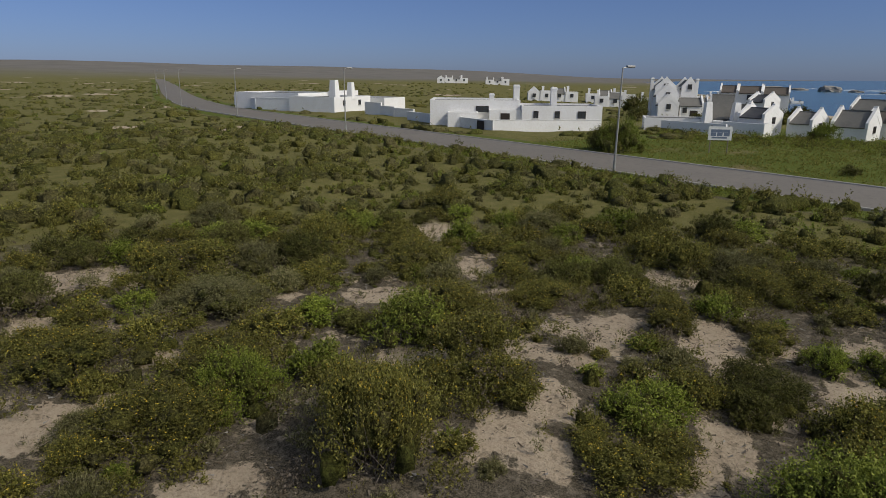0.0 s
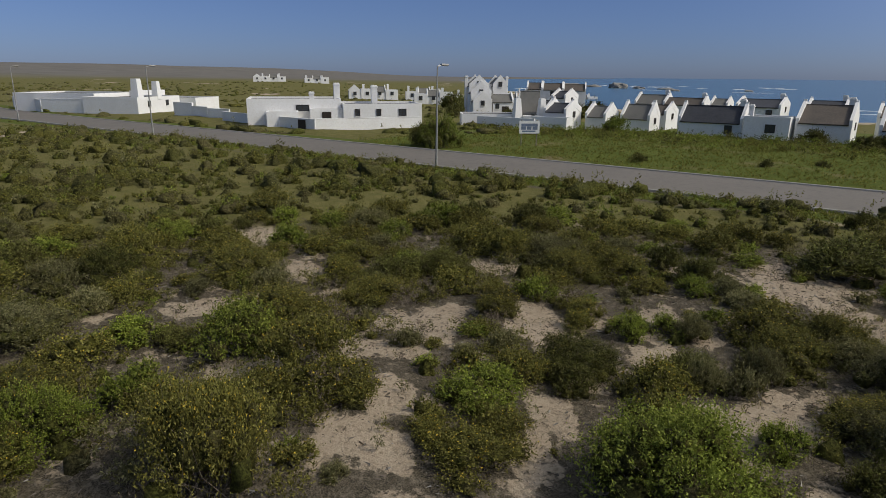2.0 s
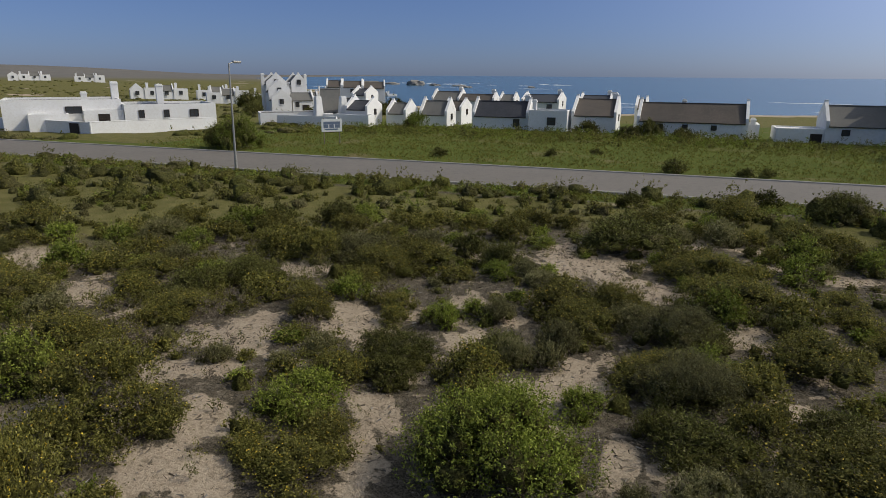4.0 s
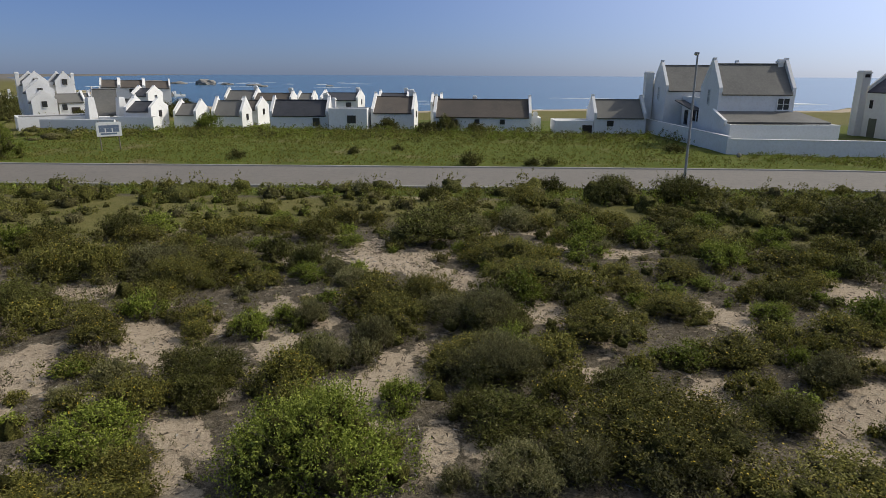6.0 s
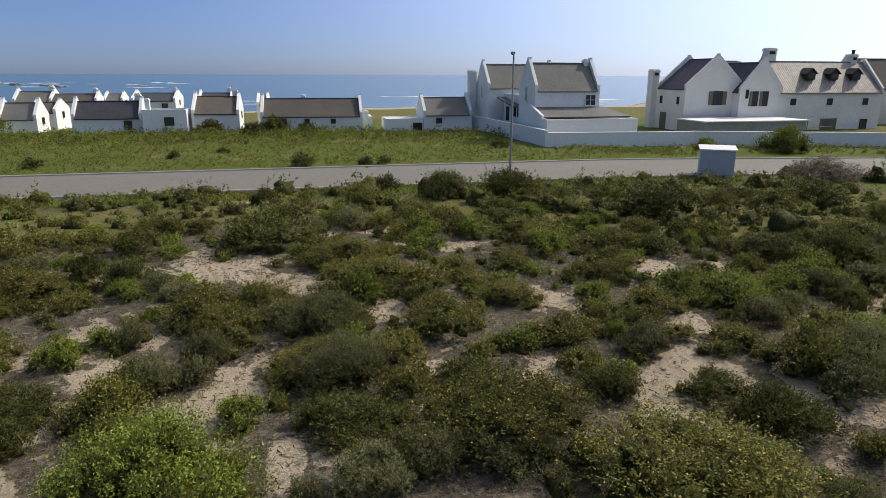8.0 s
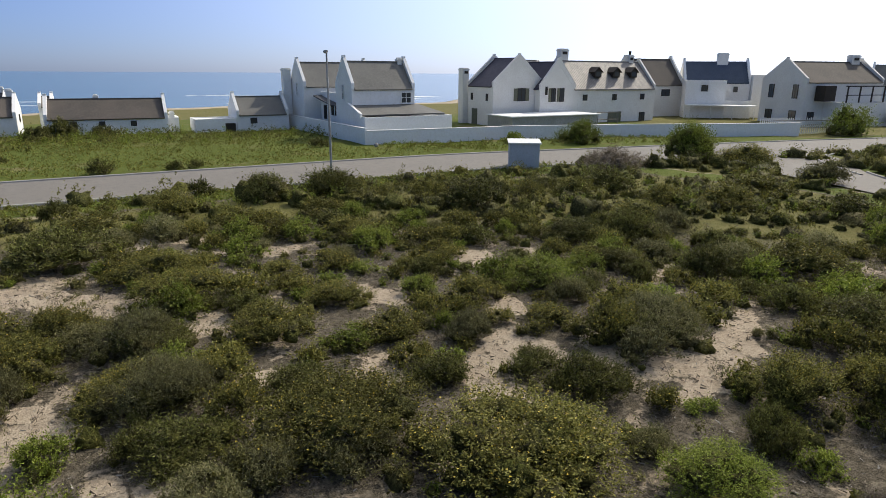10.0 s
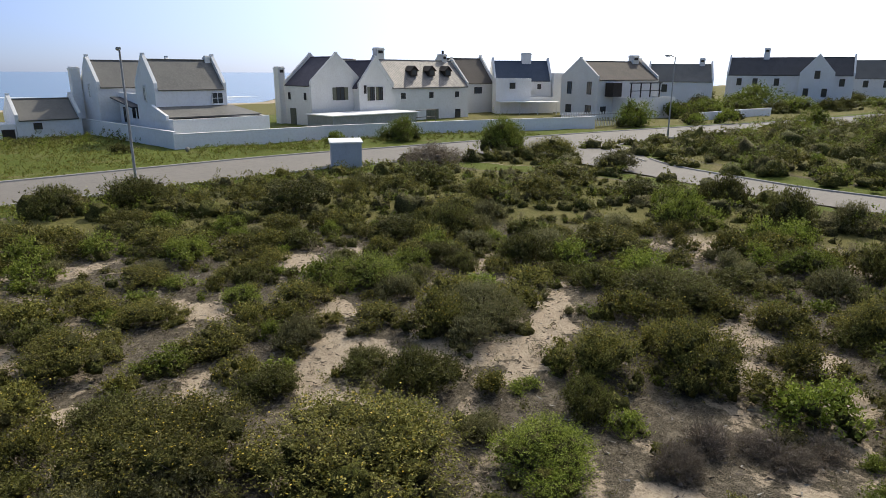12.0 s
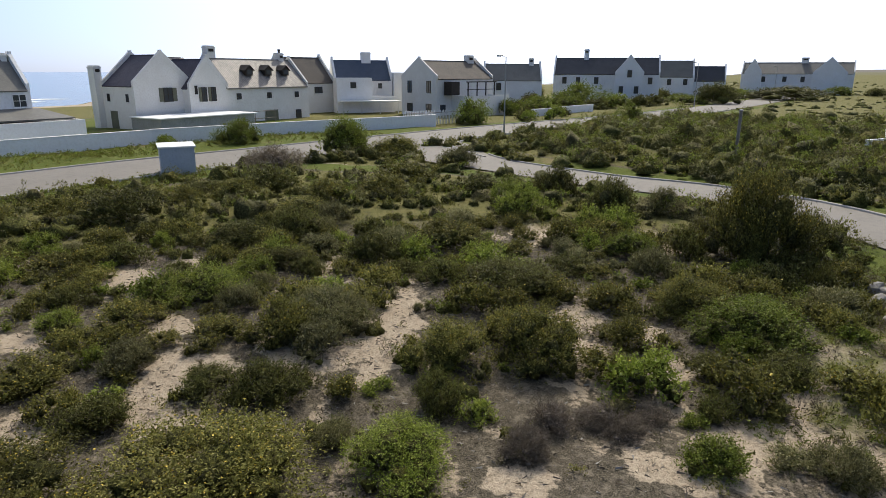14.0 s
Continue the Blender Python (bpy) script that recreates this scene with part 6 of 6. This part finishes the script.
# hedges and garden growth round the further houses
for x, y, w, kind, r in ((106, 45, 8.0, "green", 0.4), (112, 41, 7.0, "green", 0.42), (100, 47, 5.0, "dark", 0.5), (118, 38, 6.0, "dark", 0.4), (88, 34, 4.2, "green", 0.55), (96, 36.5, 3.6, "dark", 0.5), (140, 33, 7, "dark", 0.35), (150, 28, 8, "green", 0.3), (165, 26, 7, "dark", 0.35), (178, 24, 8, "dark", 0.35), (196, 22, 9, "green", 0.3), (214, 8, 9, "dark", 0.3), (220, 0, 10, "green", 0.3), (222, -10, 9, "dark", 0.3), (120, 52, 6, "dark", 0.5), (132, 47, 5, "green", 0.5), (35, 66, 5, "dark", 0.5), (38, 72, 5, "green", 0.5), (34, 78, 6, "dark", 0.45), (124, 36, 7, "green", 0.45), (131, 33.5, 6, "dark", 0.45), (157, 31, 7, "green", 0.35), (188, 24, 8, "green", 0.35), (205, 14, 9, "dark", 0.32), (94, 44.5, 4.6, "green", 0.6), (102, 41.5, 4.2, "green", 0.5), (83.5, 36.2, 3.2, "green", 0.55)):
    shrub(kind, x, y, w, r, "garden_hedge", "broad dense green hedge near the houses", "hedge")

for x, y, w, kind, r in ((125.4, 43.1, 13.9, 'green', 0.4), (153.7, 22.7, 13.5, 'dark', 0.38), (90.1, 24.5, 5.5, 'green', 0.53), (132.4, 57.4, 7.9, 'dark', 0.67), (185.3, 11.2, 25.4, 'dark', 0.15), (163.6, 37.7, 9.2, 'dark', 0.37)):
    shrub(kind, x, y, w, r, "garden_hedge", "tall rounded dark green hedge in front of the houses", "hedge", fine=2)

for x, y, w, kind in ((-68, 96, 5, "dark"), (-53, 114, 6, "dark"), (-47, 117, 5, "dark"), (-29.6, 76.2, 4.2, "green"), (-54, 92, 4, "dark"), (-80, 118, 7, "dark"), (-63, 128, 9, "dark"), (-70, 128, 8, "dark"), (-56, 130, 8, "dark"), (-1.5, 76.4, 4.0, "dark"), (-8.5, 77.4, 3.4, "dark"), (-100, 140, 9, "dark"), (-110, 160, 8, "green")):
    shrub(kind, x, y, w, 0.55, "garden_bush", "dark green bush among the village cottages", "bush")
shrub("dark", 50.0, 25.6, 1.8, 0.6, "kerb_shrub", "small dark round shrub beside the kerb")
shrub("dark", 55.2, 27.6, 1.9, 0.6, "kerb_shrub", "small dark round shrub beside the kerb")

# stones by the side road
rng_r = np.random.RandomState(9)
for cx0, cy0, n, spread in ((23.3, -1.7, 12, 0.9), (45.6, -0.8, 14, 1.3)):
    for k in range(n):
        bm = bmesh.new()
        bmesh.ops.create_icosphere(bm, subdivisions=2, radius=0.13 + 0.16 * rng_r.rand())
        off = Vector(rng_r.rand(3) * 9)
        for v in bm.verts:
            v.co = v.co * (1 + 0.45 * noise.noise(v.co * 4 + off))
        ob = link_mesh("stone", bm, M_ROCK)
        px_, py_ = cx0 + spread * rng_r.normal(), cy0 + spread * 0.7 * rng_r.normal()
        ob.location = (px_, py_, ground_z(px_, py_) + 0.06)
        tagged(ob, "loose grey stone in a heap by the side road", "stone", "stones by the side road")

# gum tree far off
tree = thing("gum_tree", 238, -22, ground_z(238, -22), 0, "distant gum tree with a spreading dark crown", "tree")
bm = tube(bmesh.new(), (0, 0, -0.5), (0.6, 0, 4.2), 0.4, 0.28, 8)
for a, ln, up in ((0.4, 3.4, 3.0), (2.2, 3.0, 3.4), (3.9, 3.6, 2.6), (5.3, 2.6, 3.6)):
    tube(bm, (0.6, 0, 4.0), (0.6 + ln * math.cos(a), ln * math.sin(a), 4.0 + up), 0.2, 0.07, 6)
part("trunk", bm, M_TWIG, tree)
rng_t = np.random.RandomState(77)
pv, pf, n0 = [], [], 0
for k in range(16):
    a, q = rng_t.rand() * 6.283, 4.2 * math.sqrt(rng_t.rand())
    p, way, sz, _, _, _ = foliage(rng_t, 2.6, 0.6, 240, 0.42, 0.4, 0.2, 5)
    v, f = leaf_quads(p + [q * math.cos(a) + 0.6, q * math.sin(a), 5.2 + 2.6 * rng_t.rand() - 0.25 * q], way, sz, 0.4, rng_t)
    pv.append(v)
    pf.append(f + n0)
    n0 += len(v)
raw_mesh("crown", np.concatenate(pv), np.concatenate(pf), [L_DARK], None, tree)

# breakers, and rocks standing in the sea
rng_s = np.random.RandomState(41)
fv, ff = [], []
for k in range(48):
    if k < 30:
        x = -80 + 420 * rng_s.rand()
        y = float(coast(np.array(x))) + 6 + 120 * rng_s.rand() ** 2.2 + (60 if x > 90 else 0) * rng_s.rand()
    else:
        x, y = -330 + 230 * rng_s.rand(), 520 + 320 * rng_s.rand()
    ln, wd = 6 + 26 * rng_s.rand(), 0.25 + 0.7 * rng_s.rand()
    n = 9
    b0 = len(fv)
    for q in range(n):
        u = q / (n - 1) - 0.5
        c = y + 1.6 * math.sin(u * 5 + k) + 0.8 * rng_s.rand()
        w = wd * (1 - (2 * u) ** 2) * (0.5 + rng_s.rand()) + 0.05
        fv += [(x + u * ln, c - w, SEA + 0.06), (x + u * ln, c, SEA + 0.06 + 0.35 * w), (x + u * ln, c + w, SEA + 0.06)]
    for q in range(n - 1):
        for r in range(2):
            ff.append((b0 + q * 3 + r, b0 + q * 3 + 3 + r, b0 + q * 3 + 4 + r, b0 + q * 3 + 1 + r))
tagged(raw_mesh("breakers", fv, np.array(ff), [M_FOAM]), "white foam of breaking waves", "surf", kind="stuff")


def sea_rock(x, y, w, h):
    bm = bmesh.new()
    bmesh.ops.create_icosphere(bm, subdivisions=3, radius=1.0)
    for v in bm.verts:
        k = 1 + 0.35 * noise.noise(v.co * 1.7 + Vector((x, y, 0))) + 0.15 * noise.noise(v.co * 5)
        v.co = Vector((v.co.x * w * k, v.co.y * w * 0.7 * k, v.co.z * h * k))
    ob = link_mesh("sea_rock", bm, M_ROCK)
    ob.location = (x, y, SEA)
    tagged(ob, "low grey rock standing in the sea", "rock", "rocks in the sea")


for x, y, w, h in ((-255, 652, 10, 5.5), (-230, 640, 6, 2.0), (-196, 620, 7, 1.6), (-300, 690, 9, 2.2), (-170, 560, 5, 1.4), (-120, 600, 4, 1.2), (-360, 760, 14, 3), (-330, 720, 8, 2)):
    sea_rock(x, y, w, h)
